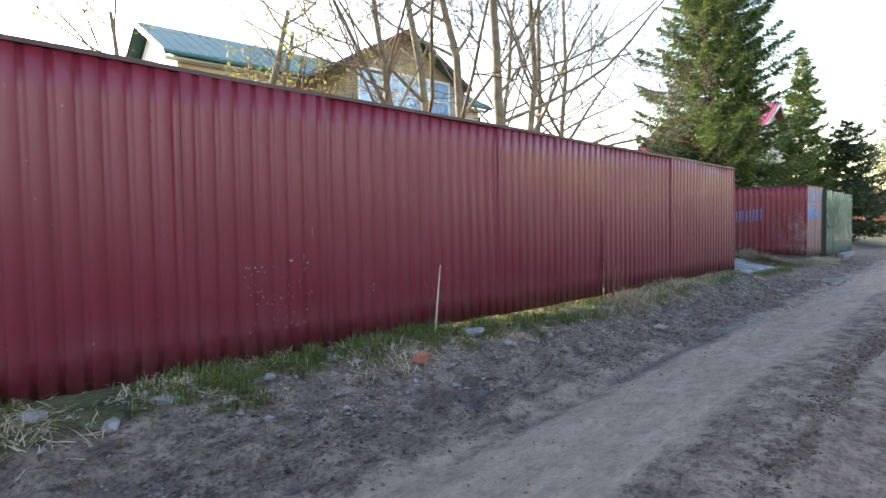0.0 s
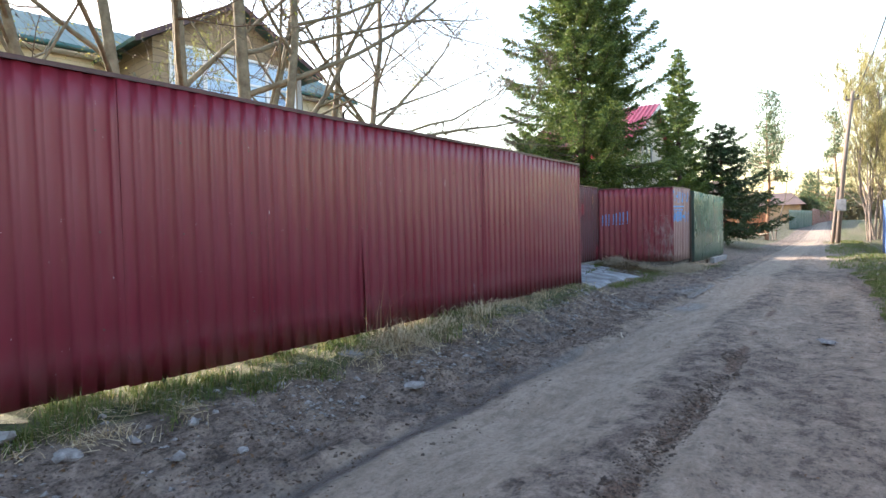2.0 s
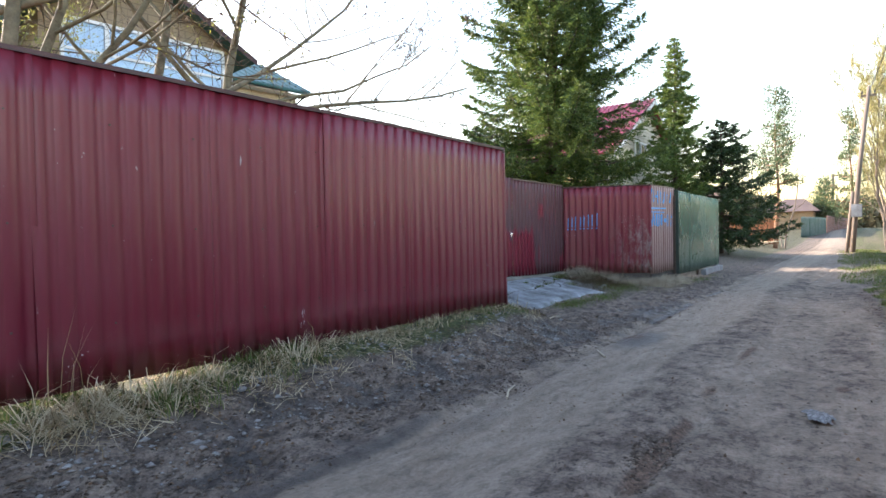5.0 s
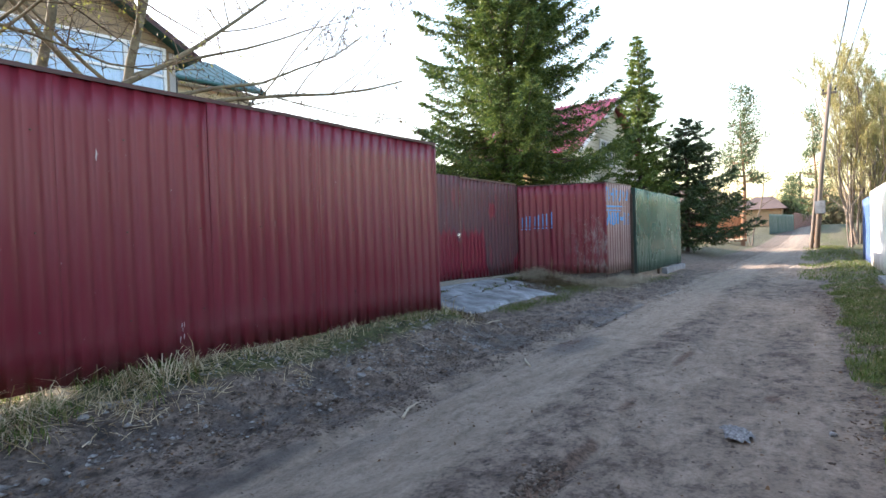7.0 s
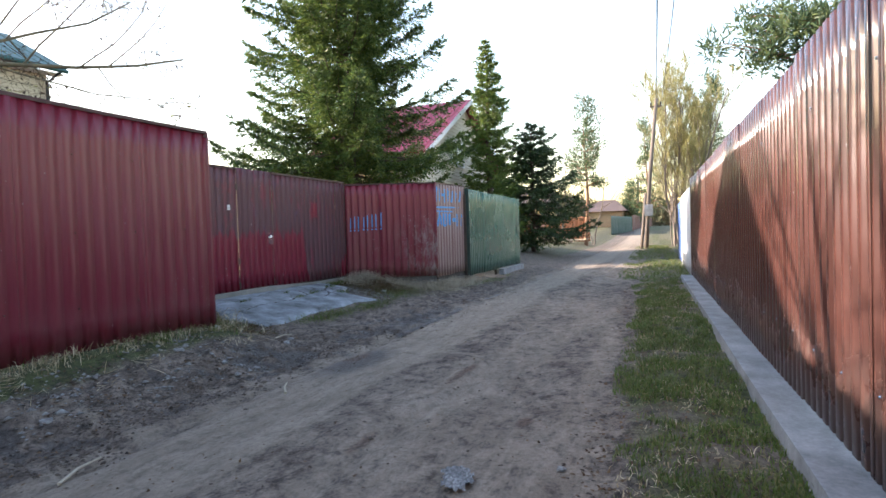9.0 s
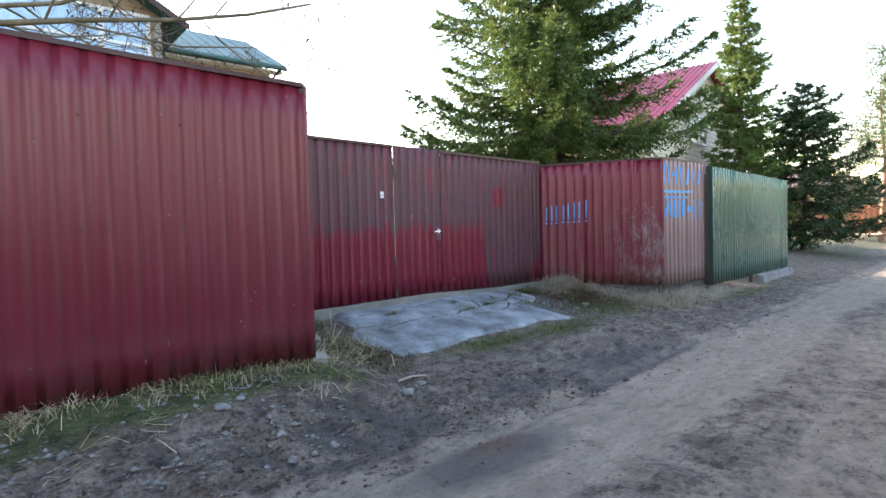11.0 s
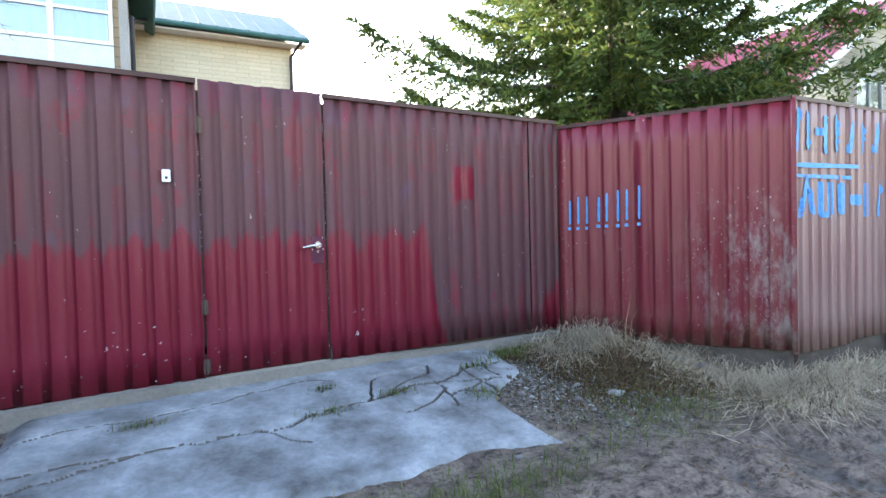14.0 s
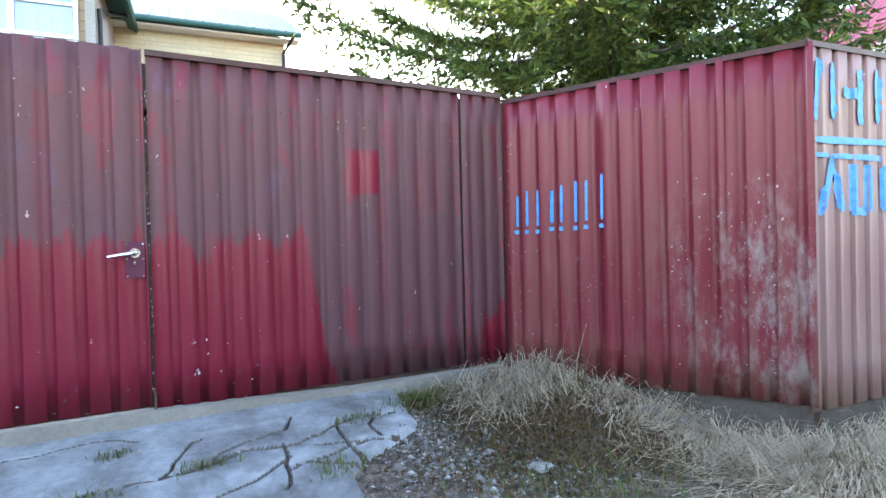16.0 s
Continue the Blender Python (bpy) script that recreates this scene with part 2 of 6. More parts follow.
def gate_paint():
    """Red sheet with brown brushed over the upper half, in patches, and over the last stretch."""
    m, N, L, b = material("patched_gate_paint", 0.42, 0.0, 0.28)
    p = n_pos(N)
    sep = N.new("ShaderNodeSeparateXYZ")
    L.new(p, sep.inputs[0])
    x, z = sep.outputs[0], sep.outputs[2]
    streak = n_noise(N, L, p, 9.0, 5, 0.7, (1, 1, 0.09))
    patch = n_noise(N, L, p, 4.2, 3, 0.6, (1.3, 1, 0.7))
    fine = n_noise(N, L, p, 60, 4, 0.7)
    edge = n_math(N, L, "ADD", 1.20, n_math(N, L, "MULTIPLY", n_math(N, L, "SUBTRACT", streak, 0.5), 0.75))
    dip = n_math(N, L, "MULTIPLY", n_math(N, L, "DIVIDE", n_math(N, L, "SUBTRACT", x, 16.10), 0.30, True), 1.35)
    back = n_math(N, L, "MULTIPLY", n_math(N, L, "DIVIDE", n_math(N, L, "SUBTRACT", x, 17.30), 0.08, True), 0.85)
    edge = n_math(N, L, "ADD", n_math(N, L, "SUBTRACT", edge, dip), back)
    over = n_math(N, L, "MULTIPLY", n_math(N, L, "SUBTRACT", z, edge), 22.0, True)
    # bare patches where red shows through the brown
    holes = n_ramp(N, L, n_mix(N, L, 0.45, patch, streak), [(0.565, 1.0), (0.585, 0.45)])
    inside = n_math(N, L, "MULTIPLY", n_math(N, L, "MULTIPLY", n_math(N, L, "SUBTRACT", x, 16.38), 60.0, True),
                    n_math(N, L, "MULTIPLY", n_math(N, L, "SUBTRACT", 16.62, x), 60.0, True))
    tall = n_math(N, L, "MULTIPLY", n_math(N, L, "MULTIPLY", n_math(N, L, "SUBTRACT", z, 1.50), 60.0, True),
                  n_math(N, L, "MULTIPLY", n_math(N, L, "SUBTRACT", 1.80, z), 30.0, True))
    over = n_math(N, L, "MULTIPLY", over, holes)
    cell = N.new("ShaderNodeCombineXYZ")
    L.new(n_math(N, L, "FLOOR", n_math(N, L, "DIVIDE", x, 0.0688)), cell.inputs[0])
    shift = n_math(N, L, "MULTIPLY", n_noise(N, L, p, 2.0, 2, 0.5), 3.0)
    L.new(n_math(N, L, "FLOOR", n_math(N, L, "ADD", n_math(N, L, "DIVIDE", z, 0.36), shift)), cell.inputs[2])
    wn_ = N.new("ShaderNodeTexWhiteNoise")
    L.new(cell.outputs[0], wn_.inputs["Vector"])
    strips = n_ramp(N, L, n_math(N, L, "ADD", wn_.outputs["Value"], n_math(N, L, "MULTIPLY", n_math(N, L, "SUBTRACT", n_noise(N, L, p, 30, 5, 0.75), 0.5), 0.7)), [(0.82, 1.0), (0.86, 0.68)])
    over = n_math(N, L, "MULTIPLY", over, strips)
    over = n_math(N, L, "MULTIPLY", over, n_math(N, L, "SUBTRACT", 1.0, n_math(N, L, "MULTIPLY", inside, tall)))
    red = n_mix(N, L, n_ramp(N, L, streak, [(0.4, 0.0), (0.8, 0.5)]), (0.155, 0.011, 0.026), (0.215, 0.036, 0.058))
    brown = n_mix(N, L, streak, (0.076, 0.032, 0.036), (0.126, 0.055, 0.064))
    blue = n_ramp(N, L, n_noise(N, L, p, 5.5, 3, 0.6, (1, 1, 0.5)), [(0.60, 0.0), (0.74, 0.18)])
    brown = n_mix(N, L, blue, brown, (0.10, 0.09, 0.22))
    col = n_mix(N, L, over, red, brown)
    chip = n_ramp(N, L, n_noise(N, L, p, 26, 3, 0.55, (1, 1, 0.6)), [(0.725, 0.0), (0.755, 0.8)])
    col = n_mix(N, L, chip, col, (0.45, 0.38, 0.38))
    col = n_mix(N, L, 0.25, col, n_ramp(N, L, fine, [(0.3, 0.5), (0.7, 1.0)]), "MULTIPLY")
    L.new(col, b.inputs["Base Color"])
    L.new(n_mix(N, L, over, (0.34, 0.34, 0.34), (0.58, 0.58, 0.58)), b.inputs["Roughness"])
    n_bump(N, L, n_mix(N, L, 0.4, n_noise(N, L, p, 3.5, 2, 0.5), fine), 0.25, 0.006, b)
    return m


GATE = gate_paint()
CONCRETE = speckled("weathered_concrete", [(0.075, 0.074, 0.07), (0.18, 0.187, 0.19), (0.28, 0.298, 0.31), (0.42, 0.435, 0.45)], 2.6, 0.88, 0.8, 0.012, 28)
PLINTH = speckled("cast_concrete_plinth", [(0.13, 0.135, 0.14), (0.23, 0.24, 0.25), (0.33, 0.345, 0.36)], 3.0, 0.85, 0.5, 0.006, 45)
SILL = speckled("beige_concrete", [(0.19, 0.175, 0.15), (0.29, 0.27, 0.235)], 3.0, 0.9, 0.4, 0.005, 45)
BLOCK = speckled("pale_block", [(0.42, 0.42, 0.37), (0.55, 0.54, 0.48)], 6.0, 0.9, 0.4, 0.004, 60)
STONE = speckled("grey_stone", [(0.14, 0.13, 0.12), (0.27, 0.26, 0.245), (0.40, 0.39, 0.37)], 14.0, 0.9, 0.8, 0.02, 60)
# dark soil tone that also stands in for shade in cracks and gaps
DARK_FILL = speckled("dark_fill", [(0.075, 0.065, 0.055), (0.14, 0.125, 0.11)], 8.0, 0.9, 0.7, 0.01, 60)
CAP = speckled("dark_cap_paint", [(0.035, 0.013, 0.014), (0.075, 0.028, 0.03)], 6.0, 0.45, 0.3, 0.003, 60)
STEEL = speckled("rusty_steel", [(0.06, 0.045, 0.04), (0.13, 0.09, 0.07)], 8.0, 0.6, 0.4, 0.003, 80, metal=0.3)
CHROME = speckled("satin_chrome", [(0.55, 0.56, 0.58), (0.68, 0.68, 0.7)], 20.0, 0.25, 0.05, 0.001, metal=1.0)
LOCK = speckled("purple_lock_plate", [(0.07, 0.012, 0.035), (0.11, 0.02, 0.05)], 20.0, 0.4, 0.2, 0.002)
WHITE = speckled("white_plastic", [(0.72, 0.73, 0.74), (0.82, 0.82, 0.82)], 6.0, 0.35, 0.05, 0.002)
SPRAY = speckled("blue_spray_paint", [(0.06, 0.26, 0.62), (0.13, 0.38, 0.76)], 30.0, 0.6, 0.2, 0.002)
BLACK = speckled("black_plastic", [(0.012, 0.012, 0.014), (0.03, 0.03, 0.032)], 10.0, 0.5, 0.1, 0.002)
WOOD_POLE = speckled("grey_pole_wood", [(0.11, 0.09, 0.075), (0.22, 0.185, 0.155)], 3.0, 0.85, 0.5, 0.006, 30, warp=(1, 1, 0.1))
BARK = speckled("grey_green_bark", [(0.09, 0.078, 0.055), (0.17, 0.15, 0.10), (0.24, 0.215, 0.15)], 7.0, 0.9, 0.6, 0.01, 45)
BARK_SPRUCE = speckled("spruce_bark", [(0.055, 0.038, 0.03), (0.12, 0.085, 0.065)], 8.0, 0.9, 0.7, 0.015, 40)
BARK_PINE = speckled("pine_bark", [(0.17, 0.085, 0.05), (0.30, 0.18, 0.11)], 5.0, 0.9, 0.6, 0.012, 40)
TWIG = speckled("fine_twigs", [(0.085, 0.062, 0.045), (0.16, 0.12, 0.085)], 5.0, 0.85, 0.2, 0.003)
STRAW_TWIG = speckled("willow_twigs", [(0.22, 0.19, 0.08), (0.38, 0.33, 0.15)], 2.0, 0.85, 0.2, 0.003)


def pieces(name, colours, rough=0.9):
    """Loose pieces in one mesh: each has a tone of its own, with fine grain."""
    m, N, L, b = material(name, rough, 0.0, 0.3)
    g = N.new("ShaderNodeNewGeometry")
    col = n_ramp(N, L, g.outputs["Random Per Island"], [(i / (len(colours) - 1), c) for i, c in enumerate(colours)])
    f = n_noise(N, L, g.outputs["Position"], 90, 4, 0.7)
    L.new(n_mix(N, L, 0.5, col, n_ramp(N, L, f, [(0.3, 0.5), (0.7, 1.1)]), "MULTIPLY"), b.inputs["Base Color"])
    return m


def leafy(name, colours, rough=0.6, through=0.25):
    """Thin plant matter: each clump has a colour of its own, and some light passes through."""
    m, N, L, b = material(name, rough, 0.0, 0.25)
    g = N.new("ShaderNodeNewGeometry")
    k = len(colours)
    col = n_ramp(N, L, g.outputs["Random Per Island"], [(0.05 + 0.9 * i / max(k - 1, 1), c) for i, c in enumerate(colours)])
    big = n_noise(N, L, g.outputs["Position"], 1.1, 3, 0.6)
    col = n_mix(N, L, 0.6, col, n_ramp(N, L, big, [(0.3, 0.6), (0.7, 1.15)]), "MULTIPLY")
    L.new(col, b.inputs["Base Color"])
    tr = N.new("ShaderNodeBsdfTranslucent")
    L.new(col, tr.inputs["Color"])
    mx = N.new("ShaderNodeMixShader")
    mx.inputs[0].default_value = through
    L.new(b.outputs[0], mx.inputs[1])
    L.new(tr.outputs[0], mx.inputs[2])
    L.new(mx.outputs[0], N["Material Output"].inputs[0])
    return m


NEEDLES = leafy("spruce_needles", [(0.045, 0.085, 0.024), (0.085, 0.135, 0.03), (0.15, 0.19, 0.04), (0.055, 0.10, 0.032)], 0.5, 0.3)
NEEDLES_YOUNG = leafy("young_spruce_needles", [(0.06, 0.11, 0.025), (0.11, 0.165, 0.035), (0.16, 0.20, 0.04)], 0.5, 0.35)
NEEDLES_DARK = leafy("dark_spruce_needles", [(0.025, 0.05, 0.022), (0.045, 0.075, 0.026), (0.065, 0.09, 0.03)], 0.5, 0.25)
NEEDLES_PINE = leafy("pine_needles", [(0.045, 0.085, 0.05), (0.08, 0.12, 0.055), (0.11, 0.14, 0.05)], 0.5, 0.3)
BUDS = leafy("spring_buds", [(0.22, 0.24, 0.05), (0.30, 0.29, 0.09), (0.16, 0.17, 0.05)], 0.6, 0.4)
WILLOW_BUDS = leafy("willow_buds", [(0.24, 0.25, 0.10), (0.33, 0.32, 0.14), (0.19, 0.20, 0.08)], 0.6, 0.4)
CATKIN = leafy("old_catkins", [(0.04, 0.032, 0.022), (0.07, 0.05, 0.035)], 0.8, 0.1)
GRASS = leafy("green_grass", [(0.060, 0.105, 0.018), (0.095, 0.145, 0.026), (0.14, 0.17, 0.04), (0.22, 0.19, 0.085)], 0.55, 0.35)
GRASS_DRY = leafy("dry_grass", [(0.48, 0.39, 0.24), (0.64, 0.54, 0.37), (0.36, 0.27, 0.15), (0.26, 0.19, 0.10)], 0.7, 0.3)
STRAW = leafy("bleached_straw", [(0.55, 0.46, 0.31), (0.36, 0.29, 0.19), (0.66, 0.57, 0.42), (0.20, 0.15, 0.09), (0.46, 0.40, 0.30)], 0.7, 0.2)
LITTER = leafy("dead_leaves", [(0.09, 0.055, 0.03), (0.17, 0.10, 0.05), (0.05, 0.035, 0.024)], 0.8, 0.1)


def ground_material():
    m, N, L, b = material("earth", 0.9, 0.0, 0.3)
    p = n_pos(N)
    at = N.new("ShaderNodeAttribute")
    at.attribute_name = "cover"
    sep = N.new("ShaderNodeSeparateColor")
    L.new(at.outputs["Color"], sep.inputs[0])
    sand, grass, wet_dark = sep.outputs[0], sep.outputs[1], sep.outputs[2]
    big = n_noise(N, L, p, 0.7, 5, 0.65)
    mid = n_noise(N, L, p, 5.0, 5, 0.7)
    fine = n_noise(N, L, p, 38, 5, 0.75)
    drag = n_noise(N, L, p, 6.0, 6, 0.75, (0.34, 1.1, 1))
    mud = n_ramp(N, L, mid, [(0.3, (0.072, 0.054, 0.041)), (0.52, (0.150, 0.117, 0.092)), (0.75, (0.275, 0.220, 0.178))])
    dry = n_ramp(N, L, drag, [(0.3, (0.182, 0.142, 0.104)), (0.52, (0.252, 0.204, 0.156)), (0.75, (0.335, 0.275, 0.214))])
    turf = n_ramp(N, L, mid, [(0.3, (0.040, 0.038, 0.018)), (0.5, (0.065, 0.075, 0.026)), (0.75, (0.12, 0.11, 0.05))])
    f = n_ramp(N, L, n_math(N, L, "ADD", sand, n_math(N, L, "MULTIPLY", n_math(N, L, "SUBTRACT", mid, 0.5), 0.8)), [(0.3, 0.0), (0.65, 1.0)])
    f0 = f
    col = n_mix(N, L, f, mud, dry)
    f = n_ramp(N, L, n_math(N, L, "ADD", grass, n_math(N, L, "MULTIPLY", n_math(N, L, "SUBTRACT", mid, 0.5), 0.9)), [(0.35, 0.0), (0.65, 1.0)])
    col = n_mix(N, L, f, col, turf)
    w = n_ramp(N, L, n_math(N, L, "ADD", wet_dark, n_math(N, L, "MULTIPLY", n_math(N, L, "SUBTRACT", big, 0.5), 0.5)), [(0.4, 0.0), (0.75, 1.0)])
    col = n_mix(N, L, n_math(N, L, "MULTIPLY", w, 0.72), col, (0.050, 0.046, 0.044))
    torn = N.new("ShaderNodeAttribute")
    torn.attribute_name = "torn"
    rut = n_ramp(N, L, n_math(N, L, "ADD", torn.outputs["Fac"], n_math(N, L, "MULTIPLY", n_math(N, L, "SUBTRACT", mid, 0.5), 0.9)), [(0.38, 0.0), (0.62, 0.85)])
    col = n_mix(N, L, rut, col, n_ramp(N, L, fine, [(0.3, (0.055, 0.033, 0.022)), (0.7, (0.155, 0.098, 0.066))]))
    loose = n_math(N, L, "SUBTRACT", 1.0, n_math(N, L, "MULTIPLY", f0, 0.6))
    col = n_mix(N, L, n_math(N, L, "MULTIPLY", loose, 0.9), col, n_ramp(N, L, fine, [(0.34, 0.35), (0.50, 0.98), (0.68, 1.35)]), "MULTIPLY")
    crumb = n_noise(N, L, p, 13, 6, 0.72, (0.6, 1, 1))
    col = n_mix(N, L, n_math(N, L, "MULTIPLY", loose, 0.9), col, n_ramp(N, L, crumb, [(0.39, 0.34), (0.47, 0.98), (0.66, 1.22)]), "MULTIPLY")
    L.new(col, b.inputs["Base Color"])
    L.new(n_mix(N, L, w, (0.90, 0.90, 0.90), (0.42, 0.42, 0.42)), b.inputs["Roughness"])
    h = n_mix(N, L, 0.55, n_mix(N, L, 0.5, mid, drag), fine)
    n_bump(N, L, n_mix(N, L, 0.35, h, crumb), 0.95, 0.055, b)
    return m


GRAVEL = pieces("fine_gravel", [(0.03, 0.027, 0.022), (0.10, 0.09, 0.075), (0.22, 0.215, 0.205), (0.07, 0.05, 0.035), (0.40, 0.39, 0.37)])
CRUMB = pieces("mud_crumbs", [(0.035, 0.026, 0.019), (0.085, 0.064, 0.048), (0.15, 0.118, 0.09), (0.055, 0.04, 0.03), (0.21, 0.175, 0.14)])
EARTH = ground_material()

# ---------------------------------------------------------------- ground
def fence_y(x):
    return 3.95 - 0.026 * np.asarray(x, float)


def kerb_y(x):
    return -1.73 + 0.03 * np.asarray(x, float)


def ground_z(x, y, rough=1.0):
    x, y = np.asarray(x, float), np.asarray(y, float)
    fy, ky = fence_y(x), kerb_y(x)
    z = -0.07 + 1.2 * step(46, 80, x)
    z = z + (0.20 + 0.09 * step(6.5, 8.5, x) + 0.11 * step(5.6, 3.2, x)) * step(fy - 1.15, fy - 0.12, y) * (1 - step(11.9, 13.0, x))
    apron = step(12.0, 12.8, x)
    z = z + apron * (0.03 * step(2.6, 3.4, y) + 0.265 * step(3.1, 5.3, y))
    z = z + 0.10 * np.exp(-(((x - 17.5) / 0.5) ** 2 + ((y - 4.75) / 0.45) ** 2)) + 0.07 * np.exp(-(((x - 18.3) / 1.3) ** 2 + ((y - 3.35) / 0.3) ** 2))
    z = z + 0.06 * step(ky + 0.95, ky + 0.5, y)
    near = step(-14, -8, x) * (1 - step(34, 46, x)) * step(-4, -2.2, y) * (1 - step(5.5, 7.5, y))
    near = near * (1 - 0.75 * apron * step(3.5, 3.8, y))
    wob = 0.35 * (vnoise(x, y, 3.0, 5) - 0.5)
    for c, w, d in ((0.35, 0.22, 0.025), (1.70, 0.26, 0.025), (2.22, 0.10, 0.040), (0.80, 0.06, 0.025)):
        z = z - near * d * np.exp(-(((y - c - wob) / w) ** 2)) * (0.4 + vnoise(x, y, 1.3, 9))
    z = z + near * 0.02 * np.exp(-(((y - 1.1 - wob) / 0.12) ** 2)) * vnoise(x, y, 0.5, 19)
    churn = 0.16 + 1.25 * np.exp(-(((y - 2.85) / 0.5) ** 2)) - 0.08 * np.exp(-(((y - 1.70) / 0.3) ** 2)) + 0.35 * np.exp(-(((y - 0.80 - wob) / 0.16) ** 2)) * vnoise(x, y, 0.6, 17) + 0.5 * step(ky + 0.9, ky + 0.4, y)
    z = z + rough * near * ((vnoise(x, y, 0.9, 1) - 0.5) * 0.05 + churn * ((vnoise(x, y, 0.23, 2) - 0.5) * 0.060 + (vnoise(x, y, 0.09, 3) - 0.5) * 0.040 + (vnoise(x * 0.45, y, 0.05, 6) - 0.5) * 0.022))
    return z


def spread(a, b, fine, far):
    inner = np.arange(a, b + fine / 2, fine)
    out, s, edge = [], fine, 0.0
    while edge < far:
        s *= 1.22
        edge += s
        out.append(edge)
    out = np.array(out)
    return np.concatenate((a - out[::-1], inner, b + out))


def make_ground():
    gx, gy = spread(-0.5, 20.0, 0.036, 900), spread(-1.7, 5.4, 0.030, 900)
    X, Y = np.meshgrid(gx, gy, indexing="ij")
    Z = ground_z(X, Y)
    n, k = X.shape
    idx = np.arange(n * k).reshape(n, k)
    F = np.stack((idx[:-1, :-1], idx[1:, :-1], idx[1:, 1:], idx[:-1, 1:]), -1).reshape(-1, 4)
    me = array_mesh("ground", np.stack((X, Y, Z), -1).reshape(-1, 3), F, EARTH, True)
    fy, ky = fence_y(X), kerb_y(X)
    wob = 0.5 * (vnoise(X, Y, 2.0, 31) - 0.5)
    road = step(ky + 0.55, ky + 1.1, Y + 0.5 * wob) * (1 - step(2.3, 2.5, Y + 0.4 * wob))
    lane = (1 - step(20, 30, X))
    drift = 0.06 * (vnoise(X, Y * 0, 1.7, 61) - 0.5) + 0.05 * (vnoise(X, Y, 0.4, 62) - 0.5)
    track = step(1.28, 1.46, Y + drift) * (1 - step(1.98, 2.14, Y + drift))
    sand = road * (0.58 * (1 - track) + 0.86 * track)
    sand = sand * (1 - 0.25 * lane * np.exp(-(((Y - 1.08 - drift) / 0.16) ** 2)))
    far = np.maximum(step(26, 34, X), step(-2, -8, X))
    grass = np.maximum(step(ky + 0.95, ky + 0.65, Y + 0.4 * wob) * (0.25 + 0.6 * vnoise(X, Y, 0.45, 35)), step(fy - 0.65, fy - 0.2, Y + 0.5 * wob) * (1 - step(12.3, 12.8, X)))
    grass = np.maximum(grass, step(12.3, 12.8, X) * step(3.0, 3.5, Y) * (0.30 + 0.06 * step(16, 17, X)))
    grass = np.maximum(grass, 0.55 * far * (1 - step(ky + 0.4, ky + 0.9, Y) * (1 - step(3.0, 3.6, Y))))
    grass = np.maximum(grass, step(5.4, 6.2, Y))
    sand = sand * (0.80 + 0.35 * vnoise(X * 0.16, Y, 0.30, 33))
    sand = sand * (1 - 0.28 * (1 - track) * step(0.60, 0.75, vnoise(X * 0.3, Y, 0.5, 34)))
    wet_dark = 0.85 * np.exp(-(((X - 12.2) / 0.9) ** 2 + ((Y - 1.9) / 0.28) ** 2)) + 0.75 * np.exp(-(((X - 14.8) / 1.8) ** 2 + ((Y - 2.5) / 0.35) ** 2))
    wet_dark = wet_dark + 0.5 * np.exp(-(((X - 8.9) / 1.0) ** 2 + ((Y - 1.95) / 0.25) ** 2)) + 0.4 * np.exp(-(((X - 5.5) / 2.0) ** 2 + ((Y - 2.1) / 0.3) ** 2))
    torn = np.exp(-(((Y - 0.80 - 0.03 * np.sin(X * 1.3) - 0.3 * drift) / 0.075) ** 2)) * (0.35 + 0.65 * step(0.25, 0.55, vnoise(X, Y, 0.45, 36))) * step(2.5, 3.5, X) * (1 - 0.35 * step(8.5, 9.5, X)) * (1 - step(12, 15, X))
    torn = np.maximum(torn, 0.8 * np.exp(-(((X - 12.38) / 0.35) ** 2 + ((Y - 2.03) / 0.12) ** 2)))
    torn = np.maximum(torn, 0.7 * np.exp(-(((X - 11.0) / 0.18) ** 2 + ((Y - 0.0) / 0.08) ** 2)))
    rut = np.exp(-(((Y - 2.22 - drift) / 0.11) ** 2)) * step(0.30, 0.6, vnoise(X * 0.5, Y, 0.6, 37))
    wet_dark = np.maximum(wet_dark, 0.85 * rut * (1 - step(18, 22, X)))
    # low spots of the relief noise also go dark, high ones sandy
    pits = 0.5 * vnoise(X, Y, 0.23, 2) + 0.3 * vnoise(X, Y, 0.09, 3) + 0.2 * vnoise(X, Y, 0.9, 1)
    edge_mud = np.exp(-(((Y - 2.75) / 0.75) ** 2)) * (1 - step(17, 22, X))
    wet_dark = np.maximum(wet_dark, edge_mud * step(0.50, 0.34, pits) * 0.72)
    wet_dark = np.maximum(wet_dark, 0.45 * step(0.40, 0.24, pits) * (1 - road))
    sand = np.clip(sand + 0.45 * edge_mud * step(0.58, 0.72, pits), 0, 1)
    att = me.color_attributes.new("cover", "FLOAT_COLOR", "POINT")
    att.data.foreach_set("color", np.stack((sand, grass, np.clip(wet_dark, 0, 1), np.ones_like(X)), -1).astype(np.float32).ravel())
    att = me.attributes.new("torn", "FLOAT", "POINT")
    att.data.foreach_set("value", torn.astype(np.float32).ravel())
    return tagged(new("ground", me), "rutted muddy dirt road with grassy verges", "ground", kind="structure")


make_ground()

# ---------------------------------------------------------------- profiled sheet fences
RIB, GATE_RIB = 0.0095, 0.017                  # depth of the profile
RIB_AT = (0.58, 0.60, 0.92, 0.94)              # where its groove begins and ends


